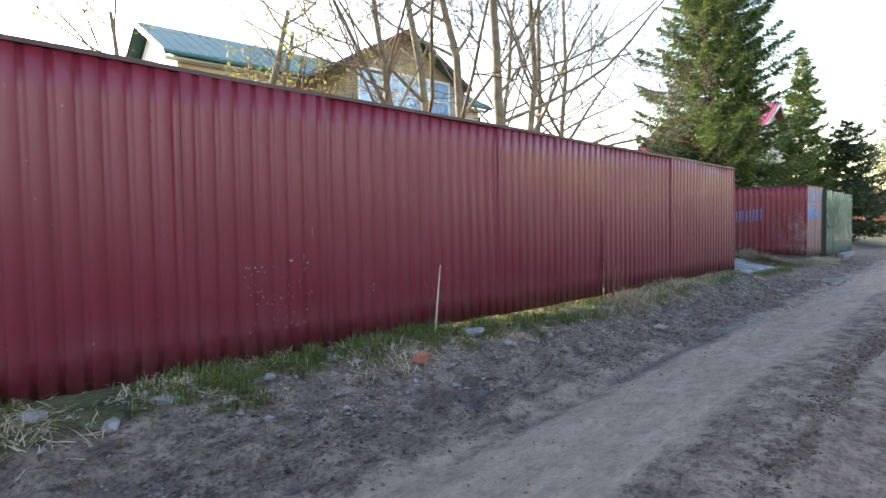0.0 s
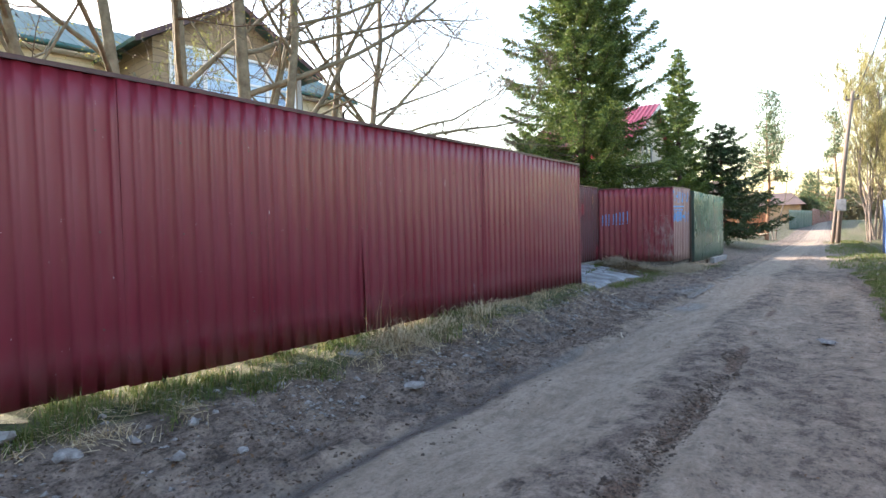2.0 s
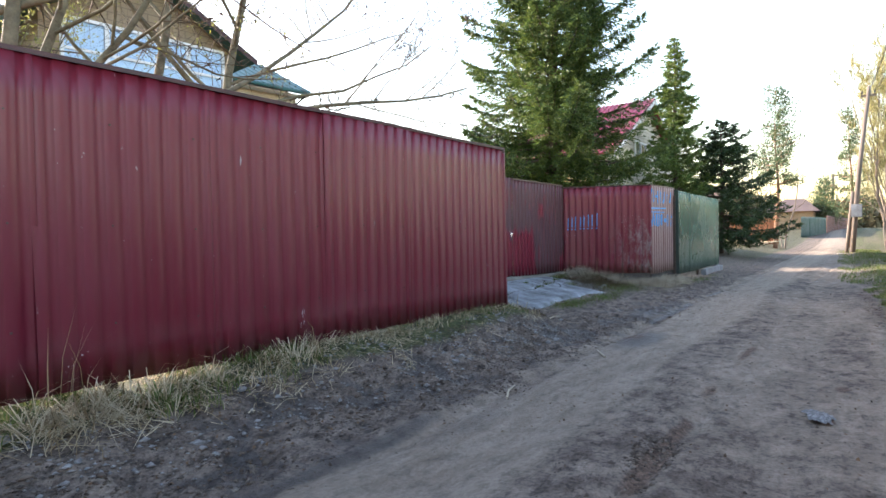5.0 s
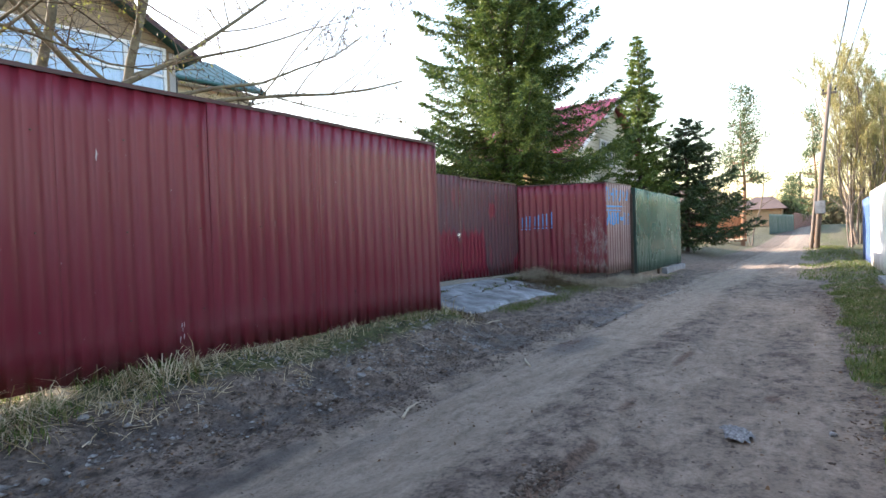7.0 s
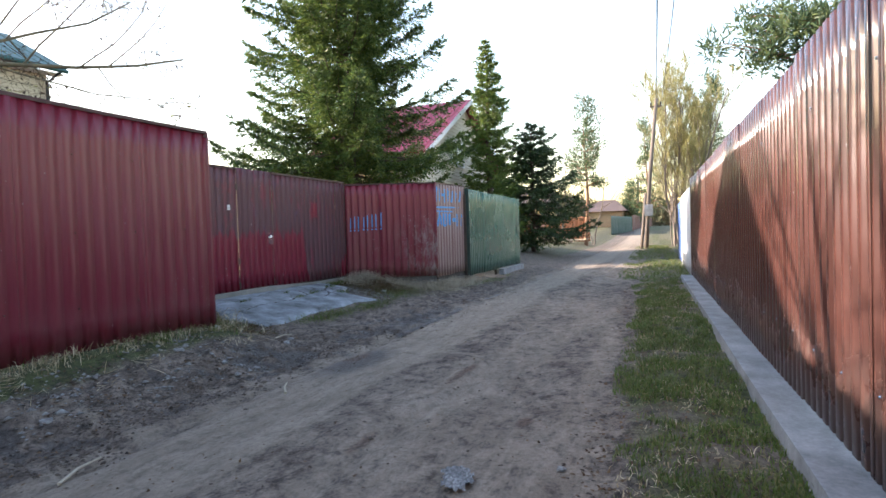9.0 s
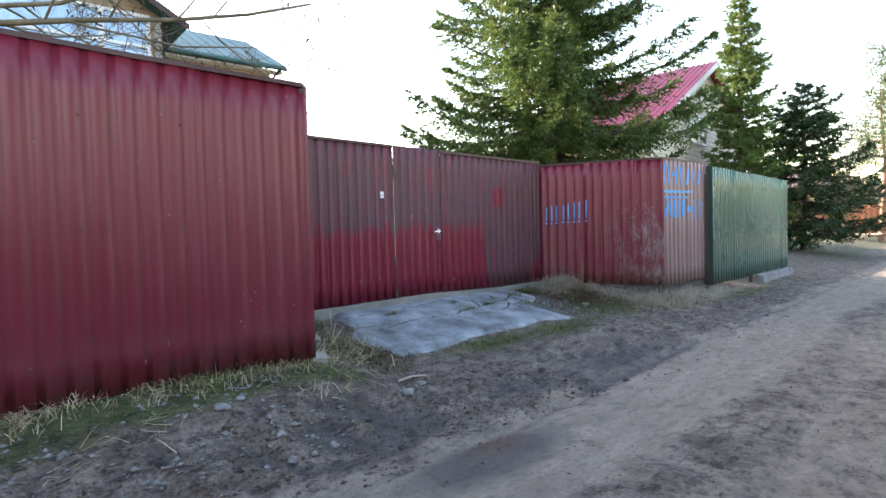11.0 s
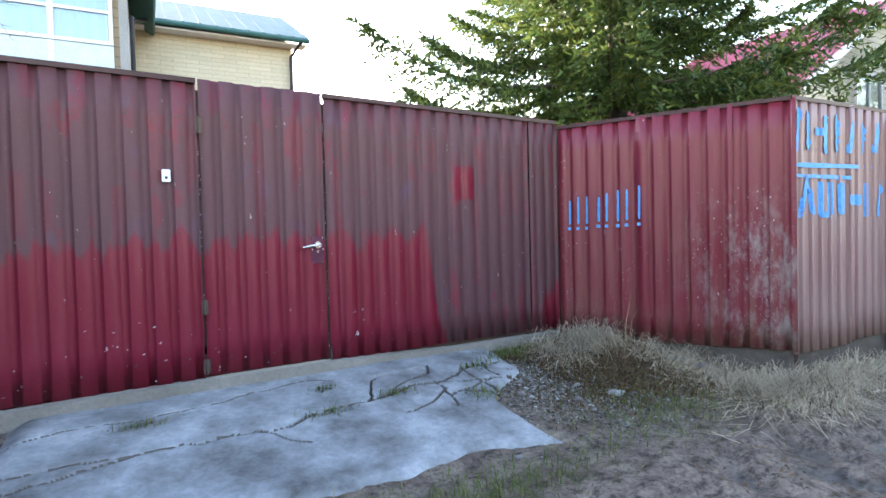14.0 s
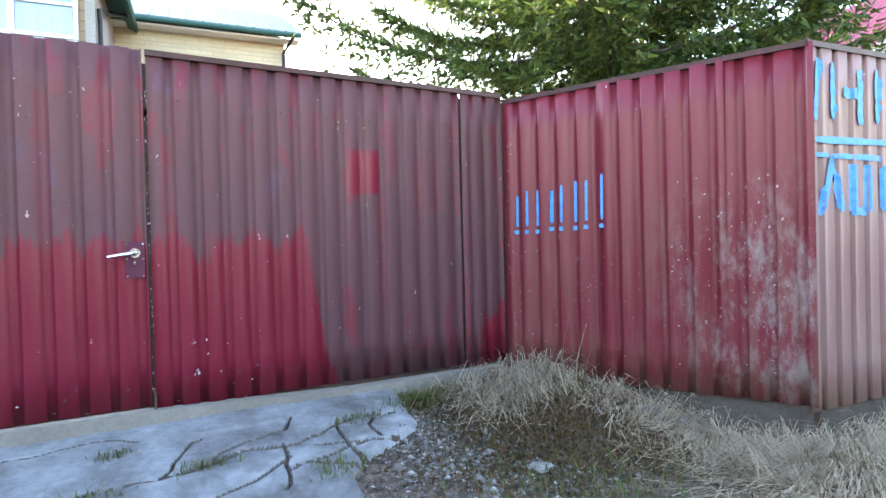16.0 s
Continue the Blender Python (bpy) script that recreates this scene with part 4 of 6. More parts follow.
# ---------------------------------------------------------------- concrete before the gate
def make_apron():
    gx, gy = np.arange(12.98, 16.95, 0.006), np.arange(3.5, 5.26, 0.006)
    X, Y = np.meshgrid(gx, gy, indexing="ij")
    front = 3.70 + 0.20 * np.sin((X - 13.2) * 0.9) - 0.10 * (X - 13.0) / 3 + 0.12 * (vnoise(X, Y * 0, 0.6, 41) - 0.5) + 0.03 * (vnoise(X, Y * 0, 0.14, 42) - 0.5) + 0.02 * (vnoise(X, Y, 0.05, 40) - 0.5)
    left = 13.22 + 0.4 * (vnoise(X * 0, Y, 0.4, 43) - 0.5)
    right = 16.22 + 0.5 * step(4.35, 4.75, Y) + 0.16 * (vnoise(X * 0, Y, 0.3, 44) - 0.5)
    Z = 0.030 + 0.250 * step(3.4, 5.35, Y) + 0.012 * (vnoise(X, Y, 0.5, 45) - 0.5) + 0.004 * (vnoise(X, Y, 0.06, 46) - 0.5)
    # cracks run along the gate, with branches that part it into plates near the corner
    wx, wy = X + 0.10 * (vnoise(X, Y, 0.28, 47) - 0.5) + 0.03 * (vnoise(X, Y, 0.07, 57) - 0.5), Y + 0.16 * (vnoise(X, Y, 0.3, 48) - 0.5) + 0.03 * (vnoise(X, Y, 0.07, 58) - 0.5)
    cut = np.full(X.shape, 9.0)

    def line(x0, y0, x1, y1, w):
        dx, dy = x1 - x0, y1 - y0
        f = np.clip(((wx - x0) * dx + (wy - y0) * dy) / (dx * dx + dy * dy), 0, 1)
        return np.hypot(wx - x0 - f * dx, wy - y0 - f * dy) / w

    for seg in ((13.1, 4.46, 14.2, 4.52, 0.0071), (14.2, 4.52, 15.2, 4.64, 0.0103), (15.2, 4.64, 16.5, 4.90, 0.0095), (13.1, 4.68, 14.0, 4.52, 0.0052), (15.75, 4.40, 15.8, 4.78, 0.0079), (15.8, 4.56, 16.5, 4.64, 0.0079),
                (16.1, 4.45, 16.15, 4.88, 0.0068), (15.4, 4.42, 15.8, 4.64, 0.0060), (15.9, 4.56, 16.25, 4.32, 0.0068), (16.3, 4.66, 16.4, 4.93, 0.0060),
                (15.3, 4.66, 15.45, 4.95, 0.0052), (15.5, 4.72, 15.95, 4.98, 0.0048), (14.6, 4.56, 14.8, 4.34, 0.0040), (13.3, 4.95, 15.2, 5.06, 0.0040), (15.95, 4.7, 16.2, 4.6, 0.0060)):
        cut = np.minimum(cut, line(*seg))
    # plates lie at slightly different heights past the main crack
    Z = Z + 0.020 * (vnoise(np.floor(X * 2.2), np.floor(Y * 3), 1.0, 49) - 0.5) * step(15.3, 15.6, X) * step(4.3, 4.5, Y)
    Z = Z - 0.035 * np.clip(1.5 - cut, 0, 1) - 0.010 * np.clip(1 - cut / 5, 0, 1) * vnoise(X, Y, 0.09, 59)
    inside = (Y > front) & (X > left) & (X < right)
    edge = np.minimum(np.minimum((Y - front) / 0.16, (X - left) / 0.2), (right - X) / 0.16)
    Z = Z - 0.075 * (1 - step(0, 1, edge))
    n, k = X.shape
    idx = np.arange(n * k).reshape(n, k)
    F = np.stack((idx[:-1, :-1], idx[1:, :-1], idx[1:, 1:], idx[:-1, 1:]), -1)
    keep = inside[:-1, :-1] & inside[1:, 1:]
    F = F[keep]
    used = np.unique(F)
    new_of = np.full(n * k, -1)
    new_of[used] = np.arange(len(used))
    V = np.stack((X, Y, Z), -1).reshape(-1, 3)[used]
    F = new_of[F]
    # thickness: the outer edges go down
    E_ = np.concatenate((F[:, [0, 1]], F[:, [1, 2]], F[:, [2, 3]], F[:, [3, 0]]))
    key = {}
    for a, b in E_.tolist():
        if (b, a) in key:
            del key[(b, a)]
        else:
            key[(a, b)] = 1
    rim = np.array(list(key))
    low = V.copy()
    low[:, 2] -= 0.12
    S = np.stack((rim[:, 1], rim[:, 0], rim[:, 0] + len(V), rim[:, 1] + len(V)), -1)
    me = array_mesh("concrete_apron", np.concatenate((V, low)), np.concatenate((F, S)), CONCRETE, True)
    me.materials.append(DARK_FILL)
    # crack faces coloured dark: soil, plus shade the shallow grooves lack
    deep = (cut.reshape(-1)[used])[F].min(axis=1) < 0.95
    me.polygons.foreach_set("material_index", np.concatenate((deep.astype(np.int32), np.zeros(len(S), np.int32))))
    return tagged(new("concrete_apron", me), "cracked grey concrete apron before the gate", "concrete slab", kind="structure")


make_apron()
sill = thing("gate_sill", "long beige concrete sill under the gate", "concrete sill", kind="structure")
part("sill", Build().prism([(13.05, 0.02), (17.5, 0.05), (17.5, 0.30), (16.4, 0.30), (15.3, 0.345), (14.4, 0.345), (13.05, 0.325)], 5.235, 5.42).mesh("sill", SILL), sill)
me = Build().box(-0.16, 0.16, -0.08, 0.08, 0.0, 0.15).mesh("block", BLOCK)
for at, turn in (((18.19, 4.24, 0.12), -66), ((12.42, 3.95, 0.03), 60), ((12.72, 4.50, 0.06), 60)):
    ob = part("concrete_block", me, None, "", pose(*at, 3, 2, turn))
    tagged(ob, "pale concrete block wedged under the fence", "concrete block", "blocks under the fence")
part_slab = Build().box(-0.55, 0.55, -0.12, 0.12, 0.0, 0.10).mesh("footing_slab", STONE)
for x, y, z in ((6.95, 3.62, 0.02), (8.65, 3.58, 0.03), (4.3, 3.62, 0.03)):
    tagged(part("concrete_lump", part_slab, None, "", pose(x, y, z, 3, 4, 8 + x)), "rough grey concrete footing lump at the fence", "concrete lump", "lumps at the fence")

# ---------------------------------------------------------------- houses
def siding(name, light, dark, course, length, stagger=0.5, gap=0.012):
    m, N, L, b = material(name, 0.7, 0.0, 0.3)
    p = n_pos(N)
    sep = N.new("ShaderNodeSeparateXYZ")
    L.new(p, sep.inputs[0])
    cmb = N.new("ShaderNodeCombineXYZ")
    L.new(n_math(N, L, "ADD", sep.outputs[0], sep.outputs[1]), cmb.inputs[0])
    L.new(sep.outputs[2], cmb.inputs[1])
    br = N.new("ShaderNodeTexBrick")
    br.offset = stagger
    br.inputs["Scale"].default_value = 1.0
    br.inputs["Mortar Size"].default_value = gap
    br.inputs["Mortar Smooth"].default_value = 0.4
    br.inputs["Brick Width"].default_value, br.inputs["Row Height"].default_value = length, course
    br.inputs["Color1"].default_value, br.inputs["Color2"].default_value = (*light, 1), (*[c * 0.88 for c in light], 1)
    br.inputs["Mortar"].default_value = (*dark, 1)
    L.new(cmb.outputs[0], br.inputs["Vector"])
    f = n_noise(N, L, p, 14, 5, 0.7)
    L.new(n_mix(N, L, 0.35, br.outputs["Color"], n_ramp(N, L, f, [(0.3, 0.6), (0.7, 1.0)]), "MULTIPLY"), b.inputs["Base Color"])
    h = n_math(N, L, "SUBTRACT", n_math(N, L, "MULTIPLY", f, 0.3), br.outputs["Fac"])
    n_bump(N, L, h, 0.6, 0.02, b)
    return m


CREAM = siding("cream_siding", (0.62, 0.54, 0.39), (0.44, 0.38, 0.28), 0.10, 0.5, gap=0.007)
TAN = siding("tan_siding", (0.30, 0.22, 0.14), (0.18, 0.13, 0.09), 0.18, 1.6)
GREYWALL = speckled("grey_render", [(0.33, 0.32, 0.31), (0.42, 0.41, 0.40)], 3.0, 0.85, 0.3, 0.005, 40)
WEATHERBOARD = siding("pale_weatherboard", (0.55, 0.50, 0.40), (0.30, 0.27, 0.22), 0.16, 4.0)
ORANGE_WALL = siding("yellow_boarding", (0.62, 0.42, 0.18), (0.35, 0.22, 0.1), 0.15, 3.0)
TEAL = speckled("teal_roof_sheet", [(0.020, 0.075, 0.070), (0.035, 0.11, 0.10), (0.045, 0.12, 0.11)], 2.0, 0.55, 0.2, 0.004, 30)
RED_ROOF = speckled("red_roof_sheet", [(0.27, 0.022, 0.045), (0.36, 0.05, 0.08)], 2.0, 0.4, 0.2, 0.004, 30)
TRIM = speckled("white_trim", [(0.70, 0.70, 0.70), (0.80, 0.80, 0.80)], 4.0, 0.5, 0.1, 0.003)
PVC = speckled("blue_white_panel", [(0.55, 0.65, 0.72), (0.66, 0.74, 0.80)], 4.0, 0.4, 0.1, 0.003)
PANE_BACKING = speckled("pale_blue_backing", [(0.38, 0.52, 0.72), (0.50, 0.64, 0.82)], 3.0, 0.8, 0.3, 0.01, warp=(3, 3, 0.2))
ROOM = speckled("dim_room", [(0.05, 0.055, 0.06), (0.09, 0.09, 0.10)], 2.0, 0.9, 0.1, 0.01)
DARKROOF = speckled("dark_roof", [(0.08, 0.06, 0.055), (0.14, 0.10, 0.09)], 1.0, 0.7, 0.2, 0.01)
GLASS, _, _, GB = material("window_glass", 0.02, 0.0, 0.5)
GB.inputs["Transmission Weight"].default_value = 1.0
GB.inputs["Base Color"].default_value = (0.85, 0.93, 1.0, 1)


def slope(B, a, b, c, d, thick=0.08):
    """A roof slab whose upper face is a, b, c, d (counter-clockwise from above)."""
    n = len(B.v)
    pts = [Vector(p) for p in (a, b, c, d)]
    nor = (pts[1] - pts[0]).cross(pts[3] - pts[0]).normalized()
    B.v += [tuple(p) for p in pts] + [tuple(p - nor * thick) for p in pts]
    B.f += [(n, n + 1, n + 2, n + 3), (n + 7, n + 6, n + 5, n + 4)] + [(n + i, n + 4 + i, n + 4 + (i + 1) % 4, n + (i + 1) % 4) for i in range(4)]
    return B


def ribs_on(B, a, b, c, d, count, high=0.03, wide=0.03):
    """Raised seams from the eave a-b up to the ridge d-c."""
    a, b, c, d = (Vector(p) for p in (a, b, c, d))
    nor = (b - a).cross(d - a).normalized()
    for k in range(count + 1):
        f = k / count
        lo, hi = a.lerp(b, f), d.lerp(c, f)
        s = (b - a).normalized() * wide
        n = len(B.v)
        B.v += [tuple(p) for p in (lo - s, lo + s, hi + s, hi - s, lo + nor * high, hi + nor * high)]
        B.f += [(n, n + 4, n + 5, n + 3), (n + 4, n + 1, n + 2, n + 5), (n, n + 1, n + 4), (n + 2, n + 3, n + 5)]
    return B


def window(owner, name, x0, x1, z0, z1, y, mullions, bars, panel_below=None, backing=True, face=-1):
    """A framed window in a wall that faces -y; frame, panes, a sheet behind each."""
    win = part(name, Build().box(x0, x1, y - 0.05, y + 0.02, z0, z0 + 0.07).box(x0, x1, y - 0.05, y + 0.02, z1 - 0.07, z1)
               .box(x0, x0 + 0.07, y - 0.05, y + 0.02, z0 + 0.07, z1 - 0.07).box(x1 - 0.07, x1, y - 0.05, y + 0.02, z0 + 0.07, z1 - 0.07).mesh(name, TRIM), owner, "white framed window")
    edges = [x0 + 0.07] + [m for m in mullions] + [x1 - 0.07]
    for m in mullions:
        part("mullion", Build().box(m - 0.05, m + 0.05, y - 0.045, y + 0.02, z0 + 0.07, z1 - 0.07).mesh("mullion", TRIM), win)
    for zb in bars:
        part("glazing_bar", Build().box(x0 + 0.07, x1 - 0.07, y - 0.04, y + 0.01, zb - 0.03, zb + 0.03).mesh("glazing_bar", TRIM), win)
    for a, b in zip(edges, edges[1:]):
        pane = part("pane", Build().box(a + 0.01, b - 0.01, y - 0.012, y - 0.004, z0 + 0.07, z1 - 0.07).mesh("pane", GLASS), win)
        pane.visible_shadow = False
        # sheet added behind each pane carries its sky-blue look; dark one for room shade
        part("backing", Build().box(a + 0.01, b - 0.01, y + 0.012, y + 0.02, z0 + 0.07, z1 - 0.07).mesh("backing", PANE_BACKING if backing else ROOM), win, "sheet close behind the pane")
    return win


house = thing("house", "cream sided house with a teal metal roof and gabled bay", "house")
# the house stands turned 5.5 degrees about its eave corner
house.matrix_world = Matrix.Translation((18.864, 15.25, 0)) @ Matrix.Rotation(radians(-5.5), 4, "Z") @ Matrix.Translation((-18.864, -15.25, 0))
X0, X1, YF, YB, EZ, RZ = 6.45, 18.52, 15.62, 21.1, 6.08, 7.85
part("wall", Build().box(X0, X1, YF, YB, -0.1, EZ).mesh("wall", CREAM), house, "cream stone-patterned siding")
for xa in (X0, X1 - 0.12):
    G = Build()
    n = [(xa, YF + 0.02, EZ), (xa, YB - 0.02, EZ), (xa, 18.4, RZ - 0.14)]
    m_ = [(x + 0.12, y, z) for x, y, z in n]
    G.quad(n[0], n[2], n[1]).quad(*m_).quad(n[0], n[1], m_[1], m_[0]).quad(n[1], n[2], m_[2], m_[1]).quad(n[2], n[0], m_[0], m_[2])
    part("gable_wall", G.mesh("gable_wall", TRIM), house, "white boarded gable")
e0, e1 = 6.0, 18.86
roof = Build()
A_, B_, C_, D_ = (e0, 15.22, 6.22), (e1, 15.22, 6.22), (e1, 18.4, RZ), (e0, 18.4, RZ)
slope(roof, A_, B_, C_, D_)
slope(roof, (e1, 21.55, 6.22), (e0, 21.55, 6.22), (e0, 18.4, RZ), (e1, 18.4, RZ))
roof_ob = part("roof", roof.mesh("roof", TEAL), house, "teal profiled metal roof")
tagged(part("roof_seams", ribs_on(Build(), A_, B_, C_, D_, 36, 0.02, 0.025).mesh("roof_seams", TEAL), house), "low raised roof seams", kind="stuff")
part("gutter", Build().tube([(e0, 15.17, 6.13), (15.2, 15.17, 6.13), (e1, 15.17, 6.13)], [0.06, 0.06, 0.06], 10).mesh("gutter", TEAL), house, "teal half-round gutter")
part("soffit", Build().box(e0 + 0.05, e1 - 0.05, 15.26, 15.61, 6.03, 6.07).mesh("soffit", TRIM), house)
part("barge_board", Build().quad((e0 - 0.01, 15.22, 6.06), (e0 - 0.01, 18.4, RZ - 0.14), (e0 - 0.01, 18.4, RZ + 0.02), (e0 - 0.01, 15.22, 6.24)).quad((e0 - 0.03, 15.22, 6.24), (e0 - 0.03, 18.4, RZ + 0.02), (e0 - 0.03, 18.4, RZ - 0.14), (e0 - 0.03, 15.22, 6.06)).mesh("barge_board", TRIM), house)
for x in (18.42,):
    part("downpipe", Build().tube([(x + 0.25, 15.17, 6.1), (x + 0.06, 15.52, 5.8), (x + 0.06, 15.55, 0.2)], [0.045, 0.045, 0.045], 8).mesh("downpipe", BLACK), house, "dark downpipe")
# gabled bay
BX0, BX1, BY, BP, BEZ, BPZ = 10.55, 14.92, 13.19, 12.72, 6.20, 7.55
part("bay_wall", Build().prism([(BX0, -0.1), (BX1, -0.1), (BX1, BEZ), (BP, BPZ - 0.1), (BX0, BEZ)], BY, 16.6).mesh("bay_wall", TAN), house, "tan boarded bay with grey corners")
part("bay_corner", Build().box(BX1 - 0.14, BX1 + 0.01, BY - 0.01, 15.62, -0.1, BEZ - 0.1).mesh("bay_corner", GREYWALL), house, "grey corner strip")
bay = Build()
slope(bay, (9.98, 12.75, 6.0), (9.98, 18.0, 6.0), (BP, 18.0, BPZ), (BP, 12.75, BPZ), -0.08)
slope(bay, (15.42, 12.75, 6.0), (15.42, 18.0, 6.0), (BP, 18.0, BPZ), (BP, 12.75, BPZ), 0.08)
part("bay_roof", bay.mesh("bay_roof", TEAL), house, "teal gable roof over the bay")
part("barge_board", Build().quad((9.98, 12.73, 5.86), (BP, 12.73, BPZ - 0.14), (BP, 12.73, BPZ + 0.02), (9.98, 12.73, 6.02)).quad((BP, 12.73, BPZ - 0.14), (15.42, 12.73, 5.86), (15.42, 12.73, 6.02), (BP, 12.73, BPZ + 0.02)).mesh("barge_board", CAP), house)
window(house, "window", 10.93, 14.68, 4.86, 6.17, BY - 0.02, (11.86, 13.72), (5.46,))
part("panel", Build().box(10.93, 14.68, BY - 0.05, BY - 0.004, 3.2, 4.85).mesh("panel", PVC), house, "pale blue white panel below the window")
for x in (11.86, 13.72):
    part("panel_post", Build().box(x - 0.05, x + 0.05, BY - 0.07, BY - 0.052, 3.2, 4.85).mesh("panel_post", TRIM), house)
part("downpipe", Build().tube([(15.35, 15.12, 6.1), (15.02, 14.2, 5.75), (14.99, 13.3, 5.5), (14.99, 13.25, 0.2)], [0.04] * 4, 8).mesh("downpipe", BLACK), house, "dark downpipe")

red_house = thing("house", "pale boarded house with a red ribbed metal roof", "house")
HX0, HX1, HY, HP, HR = 27.55, 37.2, 7.9, 32.4, 7.25
part("wall", Build().box(HX0, HX1, HY, HY + 4.8, -0.2, 4.5).mesh("wall", WEATHERBOARD), red_house, "pale weathered boarding")
part("gable_wall", Build().prism([(HX0, 4.5), (HX1, 4.5), (HP, HR - 0.1)], HY + 0.01, HY + 0.3).mesh("gable_wall", WEATHERBOARD), red_house)
rr = Build()
a, b, c, d = (27.0, HY + 5.2, 4.25), (27.0, 7.5, 4.25), (HP, 7.5, HR), (HP, HY + 5.2, HR)
slope(rr, a, b, c, d, 0.08)
tagged(part("roof_seams", ribs_on(Build(), a, b, c, d, 26, 0.05, 0.07).mesh("roof_seams", RED_ROOF), red_house), "raised red roof ribs", kind="stuff")
slope(rr, (37.8, 7.5, 4.25), (37.8, HY + 5.2, 4.25), (HP, HY + 5.2, HR), (HP, 7.5, HR), 0.08)
part("roof", rr.mesh("roof", RED_ROOF), red_house, "red ribbed metal roof")
part("barge_board", Build().box(0, 6.17, -0.03, 0.03, -0.2, 0.0).mesh("barge_board", TRIM), red_house, "white barge board", Matrix.Translation((27.0, 7.47, 4.27)) @ Matrix.Rotation(-math.atan2(HR - 4.25, HP - 27.0), 4, "Y"))
part("barge_board", Build().box(-6.17, 0, -0.03, 0.03, -0.2, 0.0).mesh("barge_board", TRIM), red_house, "white barge board", Matrix.Translation((37.8, 7.47, 4.27)) @ Matrix.Rotation(math.atan2(HR - 4.25, 37.8 - HP), 4, "Y"))
window(red_house, "window", 30.7, 32.3, 4.1, 5.2, HY - 0.02, (31.5,), (), backing=False)
# added box puts the side wall's sunlit yellow into its boards
part("sunlit_wall_box", Build().box(25.9, 27.54, 8.8, 12.6, -0.2, 3.4).mesh("sunlit_wall_box", ORANGE_WALL), red_house, "yellow box standing for the sunlit side wall")

shed = thing("shed", "low red metal shed roof seen over the gate", "shed")
part("wall", Build().box(21.0, 26.0, 11.0, 15.0, -0.1, 3.0).mesh("wall", TAN), shed)
part("roof", slope(Build(), (20.7, 10.6, 3.1), (26.4, 10.6, 3.1), (26.4, 15.4, 3.7), (20.7, 15.4, 3.7), 0.06).mesh("roof", RED_ROOF), shed, "faded red sheet roof")

# ---------------------------------------------------------------- trees
def tubes(lines, sides):
    """Many tapered tubes at once. lines: arrays of points (n, 3) with radii (n,)."""
    V, F, base = [], [], 0
    for P, R in lines:
        P = np.asarray(P, float)
        d = np.gradient(P, axis=0)
        d /= np.linalg.norm(d, axis=1, keepdims=True) + 1e-9
        ref = np.where(np.abs(d[:, 2:3]) < 0.9, np.array([[0, 0, 1.0]]), np.array([[1.0, 0, 0]]))
        a = np.cross(d, ref)
        a /= np.linalg.norm(a, axis=1, keepdims=True) + 1e-9
        b = np.cross(d, a)
        w = np.arange(sides) * 2 * np.pi / sides
        ring = P[:, None] + R[:, None, None] * (np.cos(w)[None, :, None] * a[:, None] + np.sin(w)[None, :, None] * b[:, None])
        n = len(P)
        idx = base + np.arange(n * sides).reshape(n, sides)
        nx = np.roll(idx, -1, axis=1)
        F.append(np.stack((idx[:-1], nx[:-1], nx[1:], idx[1:]), -1).reshape(-1, 4))
        V.append(ring.reshape(-1, 3))
        base += n * sides
    return np.concatenate(V), np.concatenate(F)


def spikes(P, D, length, width, rng):
    """Thin three-cornered blades from the places P along the ways D."""
    n = len(P)
    D = D / (np.linalg.norm(D, axis=1, keepdims=True) + 1e-9)
    s = np.cross(D, rng.normal(size=(n, 3)))
    s /= np.linalg.norm(s, axis=1, keepdims=True) + 1e-9
    w = (np.asarray(width) * np.ones(n))[:, None] * 0.5
    V = np.stack((P - s * w, P + s * w, P + D * (np.asarray(length) * np.ones(n))[:, None]), 1).reshape(-1, 3)
    return V, np.arange(3 * n).reshape(n, 3)


